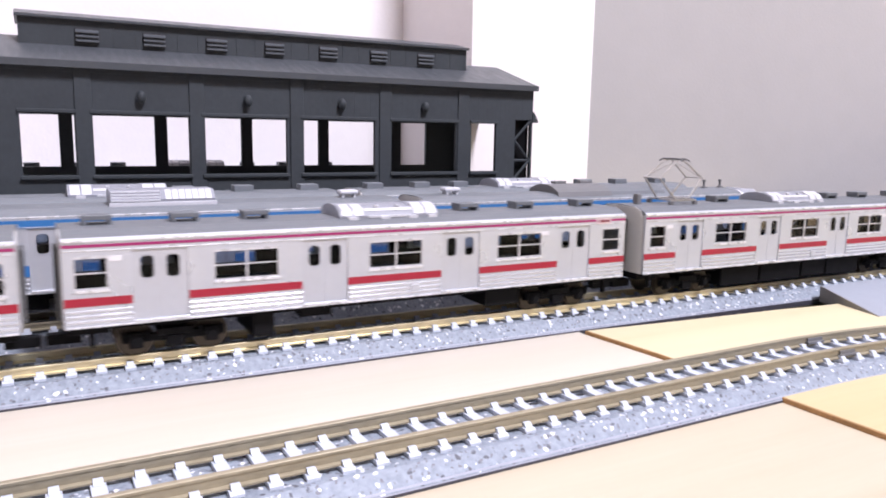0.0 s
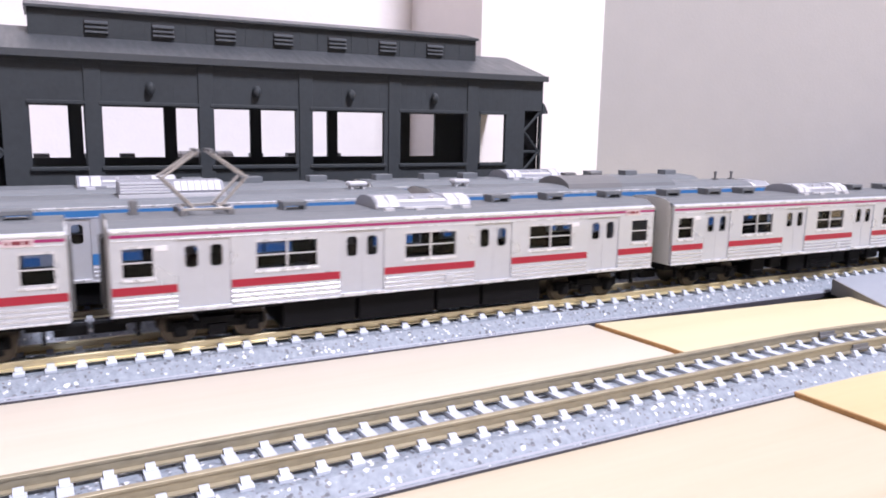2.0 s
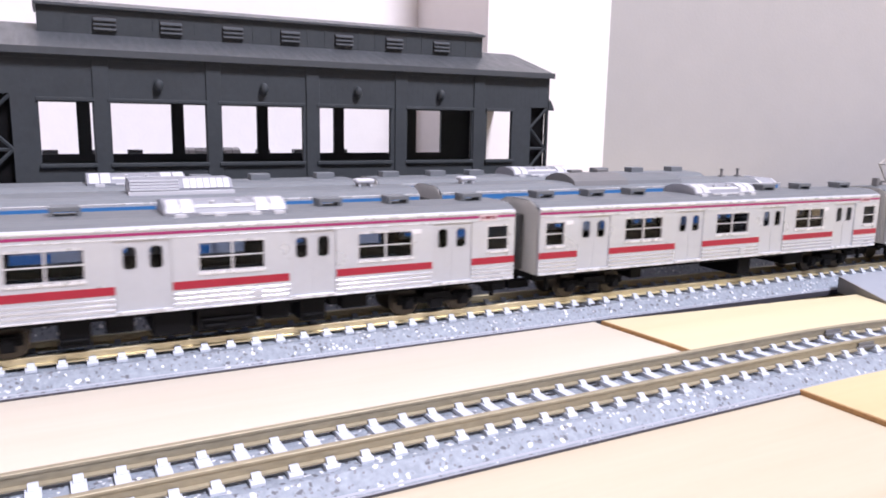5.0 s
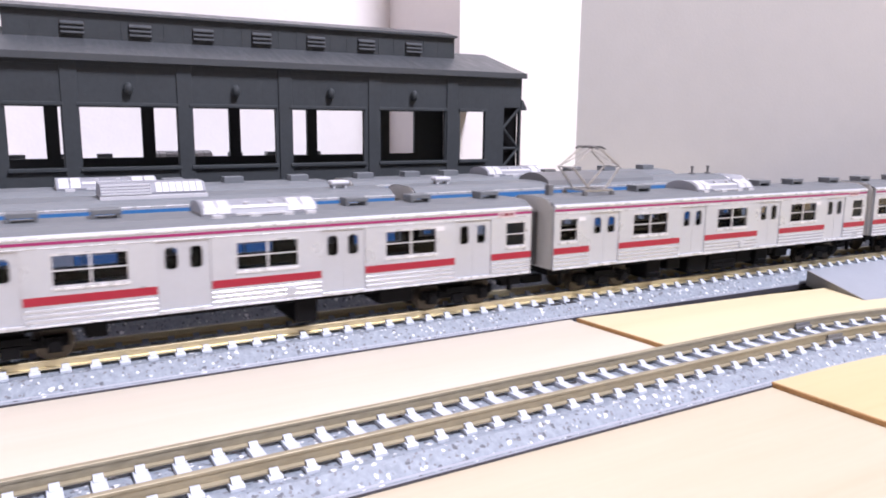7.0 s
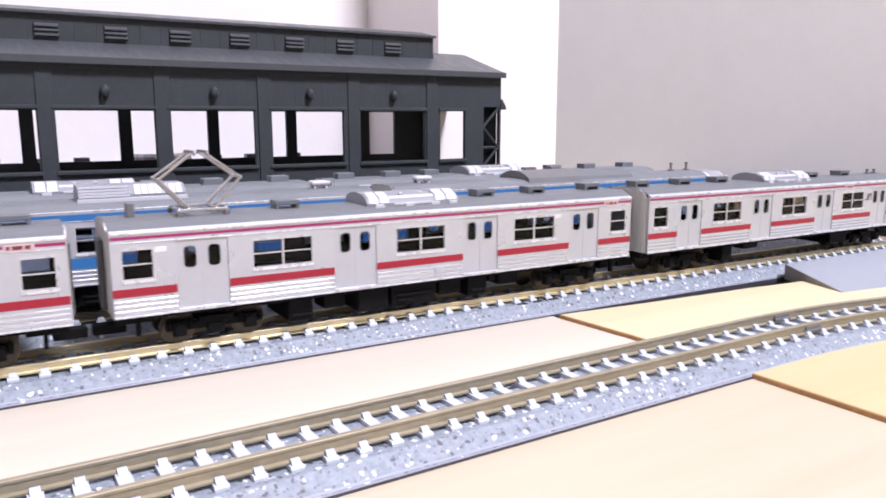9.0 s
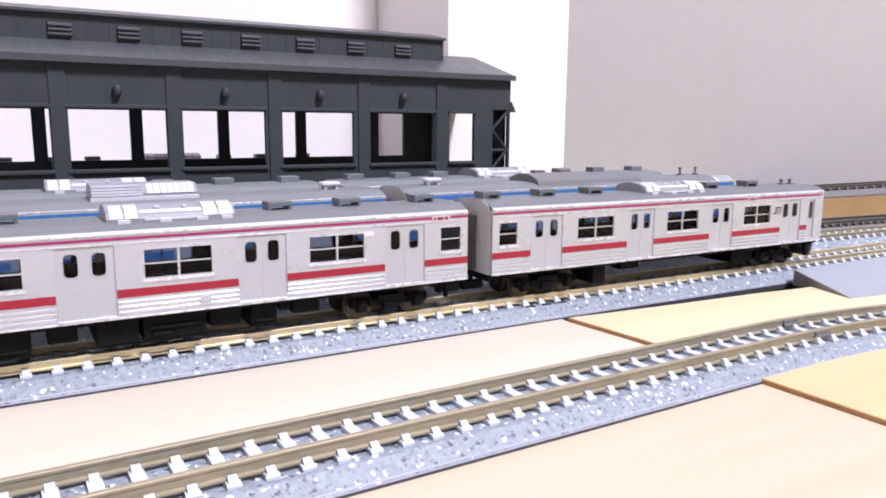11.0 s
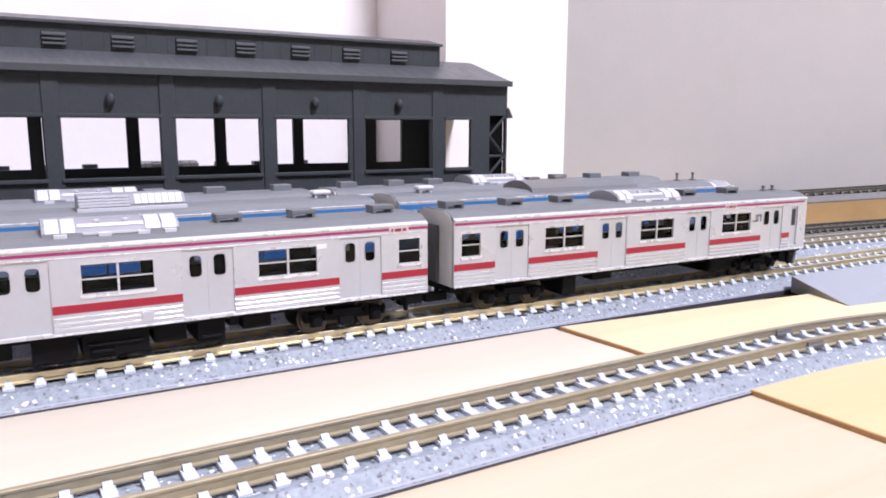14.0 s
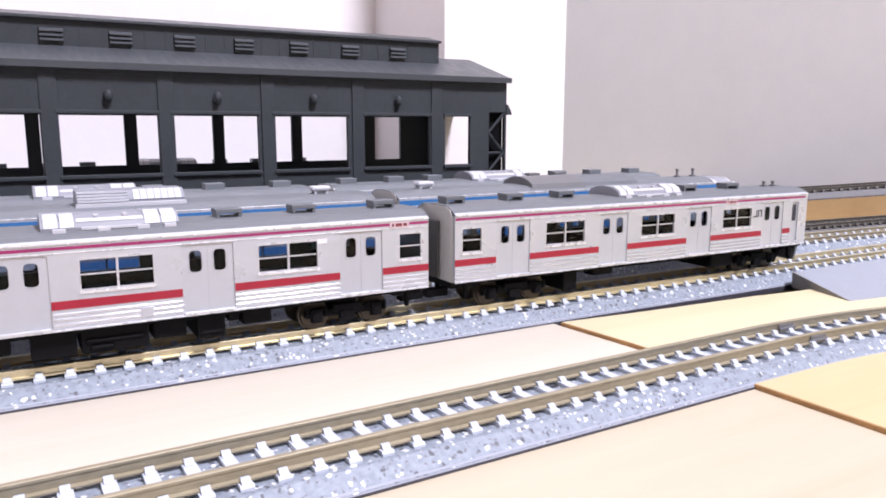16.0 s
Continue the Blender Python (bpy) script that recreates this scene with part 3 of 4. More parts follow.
            part("cab_front", bm, M_SILVER, ob)
            for y in (-7.6, -2.3, 3.0):
                part("front_window", boxes([(64.9, 65.15, y, y + 4.6, 20.5, 26)], 0.05), M_INK, ob)
            part("front_band", boxes([(64.9, 65.1, -8.4, 8.4, 16.85, 18.4)]), band or M_SILVER, ob)
            plough = bmesh.new()
            prism(plough, [(-6.2, 7.3), (6.2, 7.3), (7.2, 12.8), (-7.2, 12.8)], 64.2, 65.2)
            part("snow_plough", plough, M_VENT, ob, "grey plough plate under the cab")
            for y in (-6.4, 6.4):
                part("plough_stay", boxes([(61.4, 62.2, y - 0.4, y + 0.4, 7.6, 12.8)], 0.1), M_BLACK, ob)
        for y in (-6.8, 6.8):
            part("step_bracket", boxes([(*sorted((e * 60.2, e * 61.0)), y - 0.5, y + 0.5, 8.6, 13.0)], 0.1), M_BLACK, ob)
        part("end_beam", boxes([(*sorted((e * 57.5, e * 64.5)), -6.6, 6.6, 11.0, 12.9)], 0.2), M_BLACK, ob)
        part("coupler", boxes([(*sorted((e * 62, e * 68.0)), -1.2, 1.2, 8.2, 10.2)], 0.2), M_BLACK, ob)
    part("floor_pan", boxes([(-64.2, 64.2, -HW + 0.75, HW - 0.75, 12.2, 14.6)]), M_BLACK, ob)
    for a, b in zip(DOORS, DOORS[1:]):
        for s in (-1, 1):
            part("bench_seat", boxes([(a + 6.5, b - 6.5, s * 6.6 - 1.6, s * 6.6 + 1.6, 14.6, 17.5)], 0.3), M_SEAT, ob)
    for bx in (-46, 46):
        bm = boxes([(bx - 9.5, bx + 9.5, s * 6.0 - 0.6, s * 6.0 + 0.6, 8.4, 10.0) for s in (-1, 1)] + [(bx - 2.5, bx + 2.5, -6, 6, 8.6, 12.2)]
                   + [(bx + e * 7 - 1.3, bx + e * 7 + 1.3, s * 6.5 - 0.6, s * 6.5 + 0.6, 7.4, 10.4) for s in (-1, 1) for e in (-1, 1)]
                   + [(bx - 1.7, bx + 1.7, s * 6.4 - 0.7, s * 6.4 + 0.7, 7.2, 9.4) for s in (-1, 1)], 0.2)
        bogie = part("bogie", bm, M_BLACK, ob, "black plastic bogie frame")
        for s in (-1, 1):
            for e in (-1, 1):
                bm = bmesh.new()
                disc(bm, bx + e * 7, *sorted((s * 7.0, s * 7.5)), 8.75, 1.05, 14)
                part("axle_box", bm, M_BLACK, bogie)
                for k in (-1, 1):
                    bm = bmesh.new()
                    for j in range(4):
                        rod(bm, (bx + e * 7 + k * 2.0, s * 6.6, 8.9 + j * 0.42), (bx + e * 7 + k * 2.0, s * 6.6, 9.15 + j * 0.42), 0.55, 10)
                    rod(bm, (bx + e * 7 + k * 2.0, s * 6.6, 8.8), (bx + e * 7 + k * 2.0, s * 6.6, 10.7), 0.38, 8)
                    part("coil_spring", bm, M_BLACK, bogie)
            part("bolster", boxes([(bx - 3.4, bx + 3.4, s * 6.9 - 0.4, s * 6.9 + 0.4, 9.6, 11.0)], 0.2), M_BLACK, bogie)
        for e in (-1, 1):
            for s in (-1, 1):
                bm = bmesh.new()
                disc(bm, bx + e * 7, *sorted((s * 4.9, s * 3.9)), 8.75, 3.05, 24)
                disc(bm, bx + e * 7, *sorted((s * 4.4, s * 3.7)), 8.75, 3.55, 24)
                part("wheel", bm, M_WHEEL, bogie, "dark metal wheel")
    # equipment under the floor
    if under == "deep":
        rows = [(-33, -17, -7.6, 7.6, 6.9, 12.3), (-16.4, 2, -7.6, 7.6, 6.9, 12.3), (2.6, 14, -7.6, 7.6, 7.2, 12.3), (14.6, 31, -7.6, 7.6, 7.0, 12.3)]
    elif under == "sparse":
        rows = [(-31, -26.5, -7.4, 7.4, 7.2, 12.3), (-21, -14, -7.2, -3, 10.2, 12.3), (24.5, 34, -7.2, 7.2, 8.2, 12.3)]
    elif under == "single":
        rows = [(6, 11, -7.4, 7.4, 7.2, 12.3), (-34, -30, -7.2, 7.2, 9.4, 12.3), (25.5, 34, -7.2, 7.2, 9.0, 12.3)]
    else:
        rows = [(-31, -25.5, -7.4, 7.4, 7.2, 12.3), (-23, -18, -7.2, -1, 9.0, 12.3), (-15, -7.5, -7.4, 7.4, 7.4, 12.3), (-6.8, 5, -7.6, 7.6, 7.6, 12.3), (5.8, 12, -7.2, 0, 8.6, 12.3), (14, 19.5, -7.4, 7.4, 7.4, 12.3), (23, 29, -7.3, 2, 9.2, 12.3)]
    if under == "boxes":
        # first row is an added plate that puts shade into the gaps
        rows += [(-36, 36, 1.5, 3.0, 9.4, 12.3), (-30.6, -26, -7.9, -7.3, 8.2, 9.0), (-6, 4, -8.0, -7.5, 9.6, 10.4), (-5.4, -1.2, -8.0, -7.5, 8.2, 9.2), (14.6, 18.8, -7.9, -7.3, 8.4, 9.2), (20.2, 22.4, -7.0, 3.0, 10.2, 12.3)]
    for row in rows:
        part("underfloor_box_and_gap_plate", boxes([row], 0.4), M_BLACK, ob)
    for s in (-1, 1):
        bm = bmesh.new()
        rod(bm, (-36, s * 5.5, 11.6), (36, s * 5.5, 11.6), 0.35)
        part("pipe_run", bm, M_BLACK, ob)
    # roof fittings
    if vents:
        for x in ((-58.5, -42.5, -28.5, 22.5, 38.5, 57.5) if not cab else (-60.5, -43, -26.5, 20, 38.5)):
            if panto and x < -30:
                continue
            bm = boxes([(x - 2.7, x + 2.7, -2.1, 2.1, 31.55, 32.5), (x - 2.6, x - 1.9, -2.0, 2.0, 30.4, 32.0), (x + 1.9, x + 2.6, -2.0, 2.0, 30.4, 32.0)], 0.12)
            if band is M_BLUE:
                bm.free()
                bm = boxes([(x - 2.7, x + 2.7, -2.1, 2.1, 30.3, 32.4)], 0.15)
            part("roof_vent", bm, roof, ob)
    X = ac_x
    if ac == "rib":
        bm = bmesh.new()
        arc = [(-6.2, 30.2), (-6.2, 31.0), (-5.4, 32.0), (-3, 32.9), (0, 33.2), (3, 32.9), (5.4, 32.0), (6.2, 31.0), (6.2, 30.2)]
        prism(bm, arc, X - 11.3, X + 11.3)
        unit = part("air_conditioner", bm, M_AC, ob, "silvery rounded air conditioner cover")
        for x0, x1 in ((X - 11.8, X - 5.9), (X + 5.2, X + 11.8)):
            bm = bmesh.new()
            prism(bm, [(y * 0.99, z + 0.1 if z > 30.5 else z) for y, z in arc], x0, x1)
            end = part("cover_end", bm, M_AC, unit, "raised end of the cover")
            c = (x0 + x1) / 2
            for e0, e1 in ((x0 + 0.5, c - 0.2), (c + 0.2, x1 - 0.5)):
                bm = bmesh.new()
                prism(bm, [(-6.25, 31.1), (-5.5, 32.4), (-3.1, 33.35), (-2.6, 33.3), (-3.1, 32.8), (-5.4, 31.7), (-6.0, 31.0)], e0, e1)
                part("fan_grille", bm, M_ACW, end, "white raised grille panel")
        for x in (X - 10, X - 2.6, X + 4.2, X + 9.0):
            part("bracket", boxes([(x, x + 2.2, -6.9, -6.0, 30.1, 30.9)], 0.1), M_ACW, unit)
        bm = bmesh.new()
        prism(bm, [(-5.6, 31.95), (-5.3, 32.35), (-4.9, 32.5), (-5.0, 32.0)], X - 6, X + 5.4)
        part("cover_rail", bm, M_ACW, unit)
        for x in (X - 3, X + 2):
            part("lifting_lug", boxes([(x, x + 0.9, -4.4, -3.6, 32.5, 33.1)], 0.1), M_ACW, unit)
        part("side_panel", boxes([(X - 5.2, X + 4.8, -6.45, -6.15, 30.5, 31.0)], 0.05), M_ACW, unit)
    elif ac == "slat":
        bm = bmesh.new()
        prism(bm, [(-5.6, 30.4), (-5.6, 31.9), (-3.6, 33.9), (3.6, 33.9), (5.6, 31.9), (5.6, 30.4)], X - 11.3, X + 11.3)
        unit = part("air_conditioner", bm, M_AC, ob, "white slatted air conditioner box")
        for i in range(4):
            z, y = 31.5 + i * 0.62, -5.8 + i * 0.55
            part("slat", boxes([(X - 11.2, X - 0.8, y - 0.25, y + 0.45, z, z + 0.4)]), M_ACW, unit)
        for i in range(7):
            bm = bmesh.new()
            prism(bm, [(-5.75, 31.9), (-3.7, 34.0), (-3.4, 33.8), (-5.4, 31.8)], X + 0.3 + i * 1.5, X + 1.6 + i * 1.5)
            part("fin", bm, M_ACW, unit)
        part("skirt", boxes([(X - 11.6, X + 11.6, -6.2, -5.5, 30.3, 31.3)], 0.1), M_ACW, unit)
    elif ac == "arch":
        arc = [(-8.0, 29.8)] + [(-7.4 + 14.8 * i / 10, 31.2 + 1.9 * (1 - (abs(i - 5) / 5) ** 2.2)) for i in range(11)] + [(8.0, 29.8)]
        bm = bmesh.new()
        prism(bm, arc, X - 14, X + 6)
        unit = part("air_conditioner", bm, M_VENT, ob, "grey arched air conditioner cover")
        bm = bmesh.new()
        prism(bm, [(y * 0.96, 29.8 + (z - 29.8) * 0.86) for y, z in arc], X + 6, X + 28)
        part("lower_cover", bm, M_ROOF, unit)
        for x in (X - 9, X + 1):
            part("roof_vent", boxes([(x, x + 4.2, 1, 3.5, 33.0, 33.8)], 0.12), M_VENT, unit)
    for x in antennas:
        bm = boxes([(x - 2.6, x + 2.6, -1.7, 1.7, 31.5, 32.7)], 0.5)
        an = part("roof_antenna", bm, M_ACW, ob, "small white rounded roof antenna")
        for dx in (-1.6, 1.6):
            for y in (-1, 1):
                part("antenna_foot", boxes([(x + dx - 0.3, x + dx + 0.3, y - 0.3, y + 0.3, 30.2, 31.8)]), M_ACW, an)
    for x in pegs:
        bm = bmesh.new()
        tall = 0.7 if band is M_RED else 1.25
        rod(bm, (x, 0, 30.6), (x, 0, 30.6 + 2.0 * tall), 0.4, 8)
        rod(bm, (x, 0, 30.4 + 2.0 * tall), (x, 0, 31.0 + 2.0 * tall), 0.6, 8)
        box(bm, x - 0.9, x + 0.9, -0.7, 0.7, 30.8, 31.2)
        part("whistle", bm, M_VENT, ob)
    if panto:
        pantograph(ob, -46.7)
    return ob


def pantograph(ob, x):
    unit = part("pantograph", boxes([(x - 4.9, x + 4.9, -4.5, -3.9, 31.6, 32.1)], 0.08), M_PANTO, ob, "steel diamond pantograph raised above the roof")
    for row in [(x - 4.9, x + 4.9, 3.9, 4.5, 31.6, 32.1)] + [(x + d - 0.3, x + d + 0.3, -3.9, 3.9, 31.65, 32.2) for d in (-4.6, -2.6, 2.6, 4.6)]:
        part("base_beam", boxes([row], 0.06), M_PANTO, unit)
    for s in (-1, 1):
        for e in (-1, 1):
            part("insulator", boxes([(x + e * 4.6 - 0.6, x + e * 4.6 + 0.6, s * 4.2 - 0.6, s * 4.2 + 0.6, 30.0, 31.7)], 0.2), M_VENT, unit)
            knee = (x + e * 8.0, s * 2.9, 37.9)
            bm = bmesh.new()
            rod(bm, (x + e * 2.6, s * 3.6, 32.2), knee, 0.3)
            part("lower_arm", bm, M_PANTO, unit)
            bm = bmesh.new()
            rod(bm, knee, (x + e * 1.0, s * 2.3, 43.0), 0.25)
            part("upper_arm", bm, M_PANTO, unit)
            bm = bmesh.new()
            bmesh.ops.create_icosphere(bm, subdivisions=1, radius=0.45 * MM, matrix=Matrix.Translation(Vector(knee) * MM))
            part("knee_joint", bm, M_PANTO, unit)
    for e in (-1, 1):
        bm = bmesh.new()
        rod(bm, (x + e * 8.0, -2.9, 37.9), (x + e * 8.0, 2.9, 37.9), 0.2)
        part("knee_bar", bm, M_PANTO, unit)
        bm = bmesh.new()
        rod(bm, (x + e * 8.0, -2.9 * e, 37.9), (x + e * 1.0, 2.3 * e, 43.0), 0.12)
        part("cross_brace", bm, M_PANTO, unit)
        bm = bmesh.new()
        box(bm, x + e * 1.3 - 0.35, x + e * 1.3 + 0.35, -3.3, 3.3, 42.9, 43.4, 0.1)
        for s in (-1, 1):
            rod(bm, (x + e * 1.3, s * 3.2, 43.15), (x + e * 1.3, s * 4.5, 42.6), 0.22)
        part("collector_head", bm, M_VENT, unit, "dark grey collector bar")
    part("arrester", boxes([(x - 13.9, x - 12.3, -1, 1, 30, 33.6)], 0.3), M_VENT, ob)


RED_GROUP = "red-banded train cars"
RED = "silver model commuter car with red bands and grey roof"
CAR_PITCH = 136.9
tail = car("train_car", "silver model end car with red bands and a cab", RED_GROUP, M_CRIMSON, M_RED, M_ROOF, cab=True, under="sparse", pegs=(55.6, 60.0))
powered = car("train_car", "silver model motor car with red bands and a raised pantograph", RED_GROUP, M_CRIMSON, M_RED, M_ROOF, panto=True)
plain = car("train_car", RED, RED_GROUP, M_CRIMSON, M_RED, M_ROOF, under="single")
plain2 = car("train_car", "silver model commuter car with red bands and black underfloor boxes", RED_GROUP, M_CRIMSON, M_RED, M_ROOF)
powered2 = car("train_car", "silver model car with pantograph and a deep black underfloor box", RED_GROUP, M_CRIMSON, M_RED, M_ROOF, panto=True, under="deep")
plain3 = car("train_car", "silver model commuter car with red bands and few underfloor boxes", RED_GROUP, M_CRIMSON, M_RED, M_ROOF, under="sparse")
plain4 = copy_thing(plain2, Matrix())
cars = [tail, powered, plain, plain2, powered2, plain3, plain4]

BLUE_GROUP = "blue-striped train cars"


def stand(ob, path, x, z=1.0):
    px, py, a = path(x)
    ob.location = (px * MM, py * MM, z * MM)
    ob.rotation_euler = (0, 0, a)


b = car("train_car", "silver end car with blue bands and arched roof cover", BLUE_GROUP, M_BLUE, M_BLUE, M_BROOF, cab=True, vents=False, ac="arch", ac_x=-6.5, antennas=(-52.7,), pegs=(46.8, 54.4))
stand(b, YARD1, 66.5)
b2 = car("train_car", "silver car with blue bands and slatted roof unit", BLUE_GROUP, M_BLUE, M_BLUE, M_BROOF, vents=False, ac="slat", ac_x=6.5, antennas=(53.0,))
stand(b2, YARD1, -70.5)
stand(copy_thing(b2, Matrix()), YARD1, -207.5)
c1 = car("train_car", "silver car with blue bands standing before the shed", BLUE_GROUP, M_BLUE, M_BLUE, M_BROOF, ac_x=-5)
stand(c1, YARD2, 60)
c2 = car("train_car", "silver car with blue bands and white roof unit", BLUE_GROUP, M_BLUE, M_BLUE, M_BROOF, ac_x=6)
stand(c2, YARD2, -77)


# ---- engine shed ----
def shed():
    ob = thing("engine_shed", "charcoal plastic model engine shed with open windows and louvred roof lantern", "model building")
    X0, X1, Y0, Y1 = -107.8, 84.2, 91.2, 149.0
    pil = [-76.0, -43.8, -11.6, 20.7, 52.5]
    wins = [(-92.6, -78.6), (-73.9, -46.3), (-42.0, -15.0), (-9.7, 16.8), (23.0, 49.7), (56.2, 67.4)]
    holes = [(a, b, 34.6, 52.6) for a, b in wins] + [(-107.2, -99.6, 12, 54.4), (76.0, 83.4, 12, 54.4)]
    bm = bmesh.new()
    panel(bm, X0, X1, 0, 67.0, holes, Y0, Y0 + 1.6)
    part("front_wall", bm, M_SHED, ob)
    bm = bmesh.new()
    back = [(a, b, 34.4, 52.8) for a, b in ((-97, -81.2), (-76.8, -48.9), (-44.5, -16.5), (-12.2, 15.6), (19.9, 47.7), (53.4, 66.0))]
    panel(bm, X0, X1, 0, 67.0, back, Y1 - 1.6, Y1)
    part("rear_wall", bm, M_SHED, ob)
    for x in pil:
        part("pilaster", boxes([(x - 2.3, x + 2.3, Y0 - 0.5, Y0 + 2.2, 0, 66.6)], 0.15), M_SHED, ob)
    for a, b in wins:
        w = part("window_sill", boxes([(a - 0.6, b + 0.6, Y0 - 1.0, Y0 + 1.6, 33.4, 34.6)], 0.2), M_SHED, ob)
        part("lintel", boxes([(a - 0.6, b + 0.6, Y0 - 0.7, Y0 + 0.05, 52.6, 53.7)], 0.15), M_SHED, ob)
    for x in (-60.1, -28.0, 4.2, 36.2):
        bm = bmesh.new()
        bmesh.ops.create_uvsphere(bm, u_segments=14, v_segments=8, radius=1.5 * MM, matrix=Matrix.Translation((x * MM, (Y0 - 0.9) * MM, 57.9 * MM)) @ Matrix.Diagonal((0.9, 1, 1.3, 1)))
        rod(bm, (x, Y0, 58.6), (x, Y0 - 1, 58.6), 0.5, 8)
        part("wall_lamp", bm, M_SHED, ob, "small rounded charcoal wall lamp")
    # panel lip under the eaves
    for a, b in zip([X0] + pil, pil + [X1]):
        part("cornice", boxes([(a + 2.4, b - 2.4, Y0 - 0.5, Y0 + 0.05, 64.4, 65.6)]), M_SHED, ob)
        k = int((b - a - 5) / 2.0)
        part("cladding_ribs", boxes([(a + 2.6 + i * 2.0, a + 2.75 + i * 2.0, Y0 - 0.04, Y0 + 0.05, 54, 64.4) for i in range(k)]), M_SHED, ob)
    # lattice at the ends
    for a, b in ((-107.2, -99.6), (76.0, 83.4)):
        bm = bmesh.new()
        for i, (z0, z1) in enumerate(((54, 46.5), (46.5, 38.7), (38.7, 31), (31, 23))):
            p, q = (b, a) if i % 2 == 0 else (a, b)
            rod(bm, (p, Y0 + 0.5, z0), (q, Y0 + 0.5, z1), 0.55, 5)
        for z in (38.6, 23):
            rod(bm, (a, Y0 + 0.8, z), (b, Y0 + 0.8, z), 0.55, 5)
        part("lattice", bm, M_SHED, ob)
        # added black sheet standing in for the shaded interior behind the lattice
        part("lattice_shade_sheet", boxes([(a - 0.5, b + 0.5, Y0 + 2.6, Y0 + 3.2, 12, 54.6)]), M_BLACK, ob)
    # end gables over the open track doors
    ridge_y = (Y0 + Y1) / 2
    for x0, x1 in ((X0, X0 + 1.6), (X1 - 1.6, X1)):
        bm = bmesh.new()
        prism(bm, [(Y0 + 1.7, 55), (Y1 - 1.7, 55), (Y1 - 1.7, 66.5), (ridge_y, 75.5), (Y0 + 1.7, 66.5)], x0, x1)
        part("gable", bm, M_SHED, ob)
    for xi, e in ((X0 + 0.2, -1), (X1 - 0.2, 1)):
        bm = bmesh.new()
        sec = [(xi, 53.4), (xi + e * 2.6, 53.4), (xi + e * 2.4, 54.4), (xi + e * 0.7, 57.4), (xi, 57.4)]
        ends = [[bm.verts.new((x * MM, y * MM, z * MM)) for x, z in sec] for y in (Y0 - 0.4, Y1)]
        for i in range(5):
            bm.faces.new((ends[0][i], ends[0][(i + 1) % 5], ends[1][(i + 1) % 5], ends[1][i]))
        bm.faces.new(ends[0])
        bm.faces.new(ends[1][::-1])
        part("door_hood", bm, M_SHED, ob, "sloping hood over the track doors")
    # roof slopes
    for s in (-1, 1):
        ye = ridge_y + s * (ridge_y - Y0 + 2.0)
        bm = bmesh.new()
        prism(bm, [(ridge_y, 76.6), (ye, 67.3), (ye, 66.3), (ridge_y, 75.4)], X0 - 1.0, X1 + 0.8)
        sl = part("roof_slope", bm, M_SHEDROOF, ob)
        part("eave_trim", boxes([(X0 - 1.0, X1 + 0.8, *sorted((ye, ye + s * 0.4)), 65.5, 67.5)]), M_SHEDROOF, sl)
    # lantern
    L0, L1, H = -91.7, 64.0, 10.5
    LY0, LY1 = ridge_y - H, ridge_y + H
    lantern = part("roof_lantern", boxes([(L0, L1, LY0, LY1, 72.4, 81.5)]), M_SHED, ob)
    batten = mesh_of("batten", boxes([(-0.13, 0.13, LY0 - 0.13, LY0, 73.5, 81.2)]), M_SHED)
    for i in range(25):
        bt = new("batten", batten)
        bt.parent = lantern
        bt.location = ((L0 + 1.1 + i * 6.4) * MM, 0, 0)
    bm = bmesh.new()
    prism(bm, [(LY0 - 1.4, 81.3), (LY0 - 1.4, 82.1), (ridge_y, 84.6), (LY1 + 1.4, 82.1), (LY1 + 1.4, 81.3)], L0 - 0.8, L1 + 0.6)
    part("lantern_roof", bm, M_SHEDROOF, lantern)
    for i in range(7):
        x = -72.8 + i * 19.75
        lv = part("louvre_frame", boxes([(x - 3.5, x + 3.5, LY0 - 0.35, LY0, 74.6, 79.0)]), M_DARK, lantern)
        for j in range(3):
            z = 74.75 + j * 1.36
            bm = bmesh.new()
            prism(bm, [(LY0 - 0.3, z + 0.8), (LY0 - 1.15, z), (LY0 - 1.15, z + 0.3), (LY0 - 0.3, z + 1.15)], x - 3.3, x + 3.3)
            part("louvre", bm, M_SHEDROOF, lv)
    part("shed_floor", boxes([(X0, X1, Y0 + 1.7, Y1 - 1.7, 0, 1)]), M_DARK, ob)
    return ob


shed()

# ---- train behind the shed ----
r = car("train_car", "grey-roofed model car with roof vents behind the engine shed", "cars behind the shed", M_BLUE, M_BLUE, M_BROOF)
stand(r, line_path(900, 168, 1000), -32, 2.6)

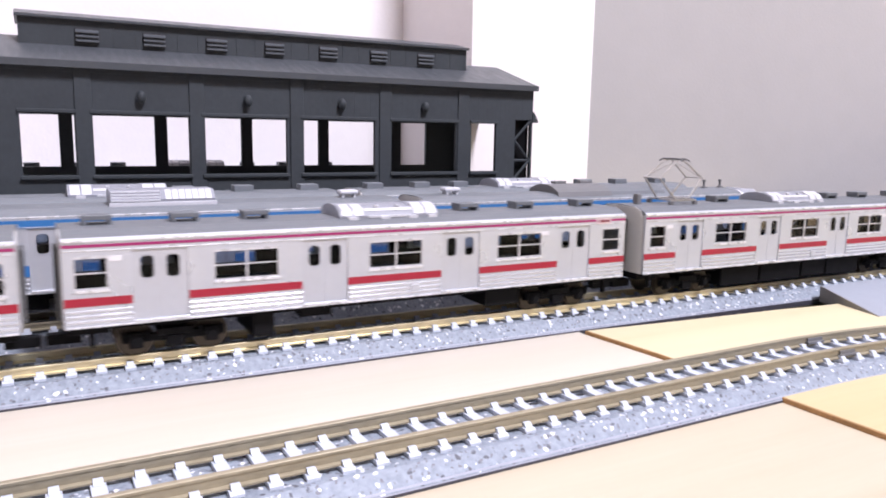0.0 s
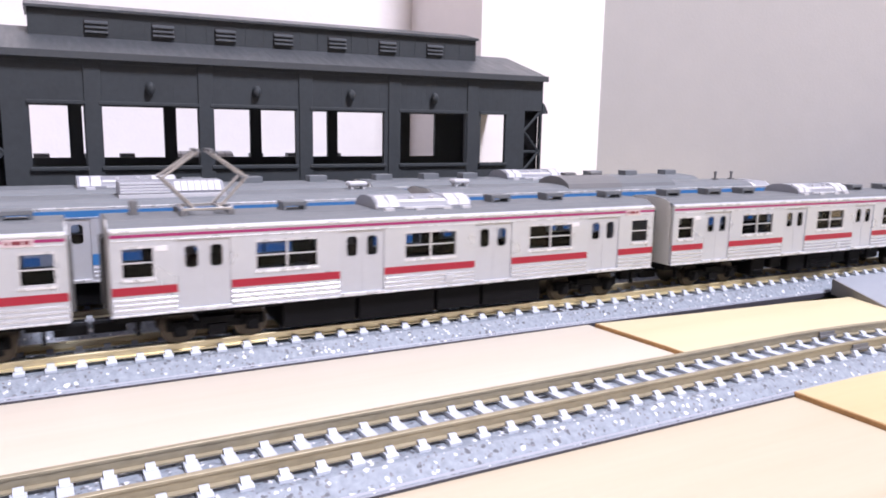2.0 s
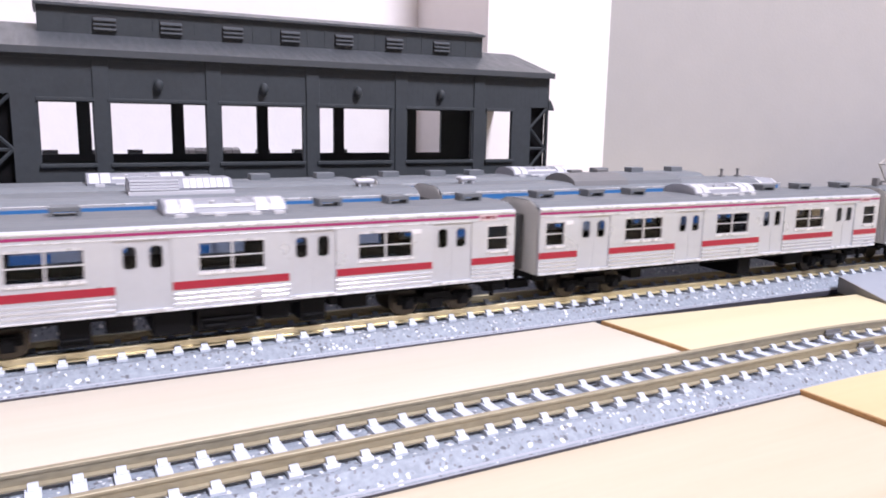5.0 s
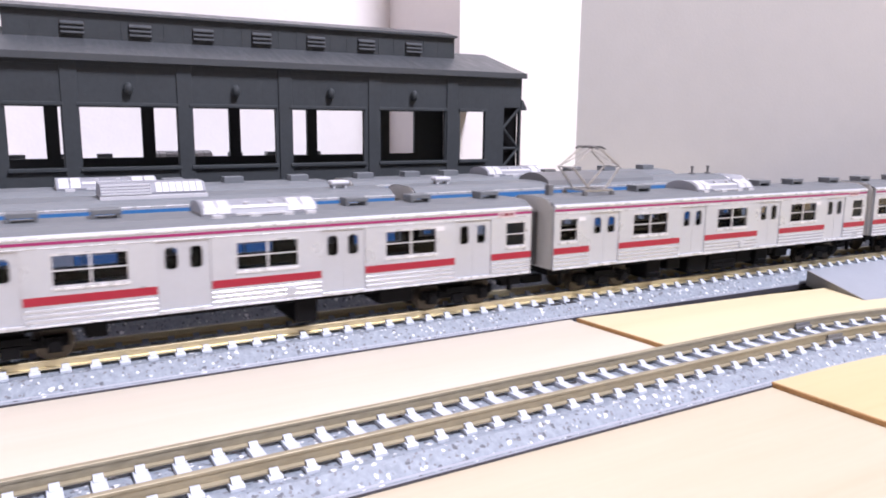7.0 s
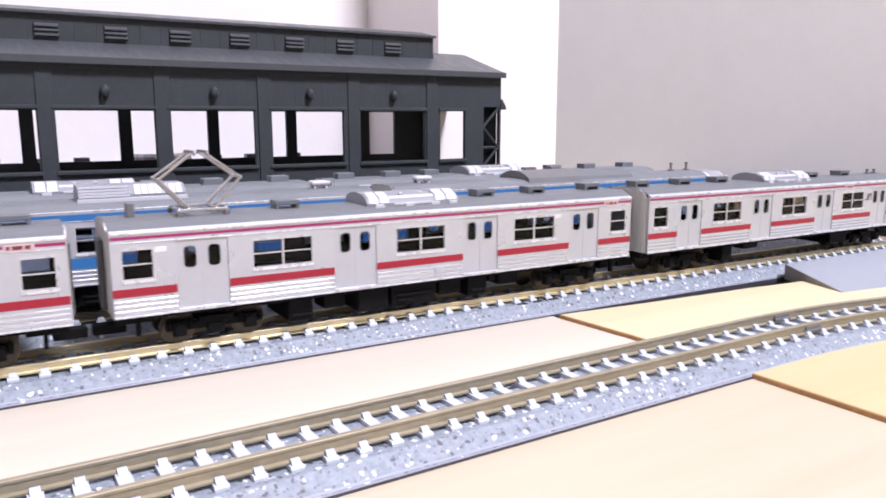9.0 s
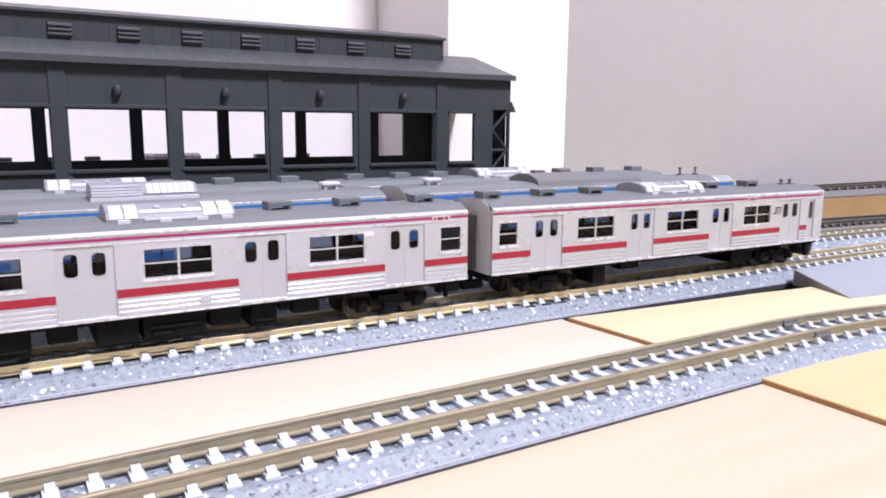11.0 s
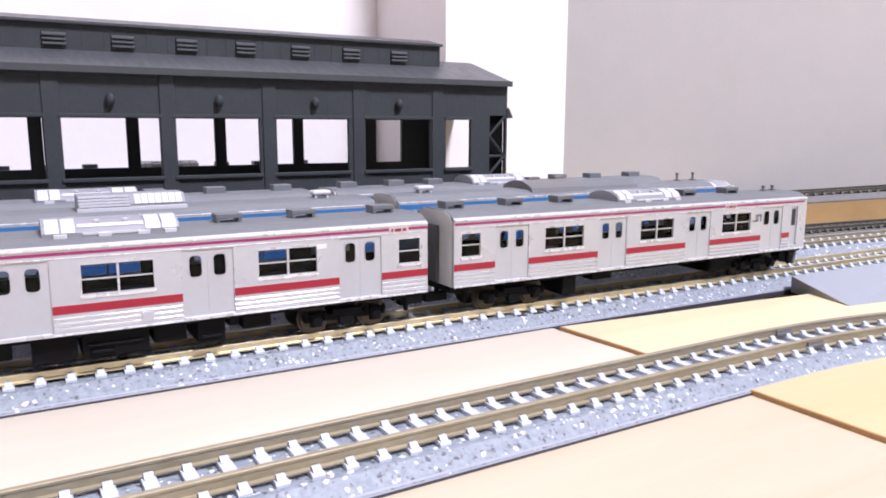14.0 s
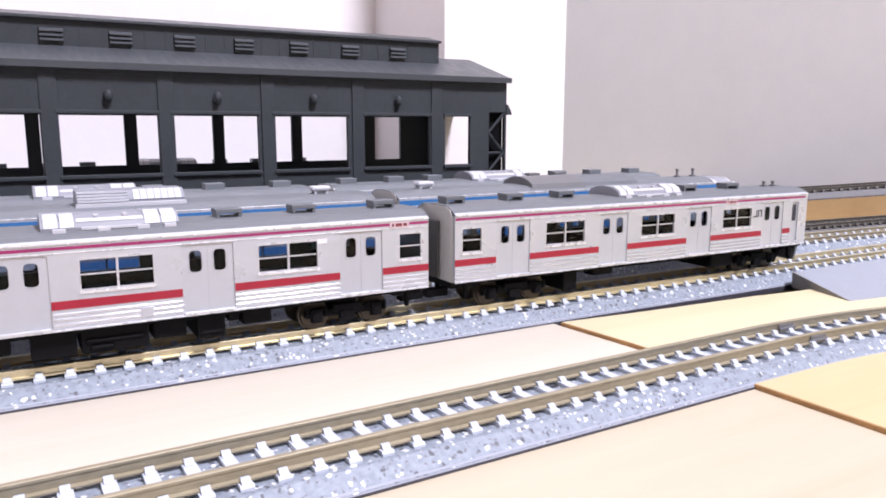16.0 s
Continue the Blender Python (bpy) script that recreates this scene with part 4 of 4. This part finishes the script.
# ---- level crossing ramp ----
def ramp_solid(top, low, grow):
    """A wedge between its upper and lower edges in plan."""
    bm = bmesh.new()
    v = [bm.verts.new((x * MM, y * MM, z * MM)) for (x, y), z in ((low[0], 0.9 + grow), (low[1], 0.9 + grow), (top[1], 4.4 + grow), (top[0], 4.4 + grow), (low[0], -0.4), (low[1], -0.4), (top[1], -0.4), (top[0], -0.4))]
    for f in ((0, 1, 2, 3), (7, 6, 5, 4), (0, 4, 5, 1), (1, 5, 6, 2), (2, 6, 7, 3), (3, 7, 4, 0)):
        bm.faces.new([v[i] for i in f])
    return bm


ob = thing("crossing_ramp", "pale grey plastic level crossing ramp against the track", "crossing ramp")
part("ramp_surface", ramp_solid(((121.4, -12.6), (220, -13.4)), ((113.7, -36.1), (212, -50)), 0), M_RAMP, ob)
# end face has a darker grey, its shade put into the colour
part("ramp_side", ramp_solid(((120.8, -12.6), (121.35, -12.6)), ((113.0, -36.1), (113.65, -36.1)), 0.03), M_RAMPSIDE, ob, "sloping end face of the ramp, shade in its grey")

# ---- raised incline at the side wall ----
inc = thing("incline_deck", "brown wooden incline board carrying a raised track", "board")


def deck_path(s):
    return 290 + s * 0.92, 88 - s * 0.39, radians(-23)


bm = bmesh.new()
sweep(bm, deck_path, [(-12, -8), (-12, 11.8), (16, 11.8), (16, -8)], -70, 85, 20, lambda s: s * 0.05)
part("fascia_board", bm, M_FASCIA, inc)
track("raised model track on the wooden incline", deck_path, -70, 85, 0, -60, 85, lambda s: 11.8 + s * 0.05, M_SLEEPER2, M_BED2, M_RAIL_SIDE)


# ---- motion of the train ----
RUN = [(0.0, 598.0), (0.5, 565.2), (1.0, 531.6), (1.5, 498.2), (2.0, 467.3), (2.5, 440.1), (3.0, 412.7), (5.5, 253.0), (6.0, 221.5), (6.5, 190.3),
       (7.0, 160.5), (7.5, 131.3), (8.0, 105.2), (8.5, 82.4), (9.0, 63.0), (9.5, 44.9), (10.0, 29.2), (10.5, 16.8), (11.0, 7.8), (11.5, 2.2), (12.0, 0.1), (16.0, 0.1)]


def car_pose(x):
    xa, ya, _ = MAIN(x - 46)
    xb, yb, _ = MAIN(x + 46)
    za, zb = sag(x - 46), sag(x + 46)
    return pose((xa + xb) / 2 * MM, (ya + yb) / 2 * MM, (za + zb) / 2 * MM, 0, -math.degrees(math.atan2(zb - za, 92)), math.degrees(math.atan2(yb - ya, xb - xa)))


def motions():
    for i, ob in enumerate(cars):
        walk(ob, [(t, car_pose(65 - i * CAR_PITCH + s)) for t, s in RUN])


motions()
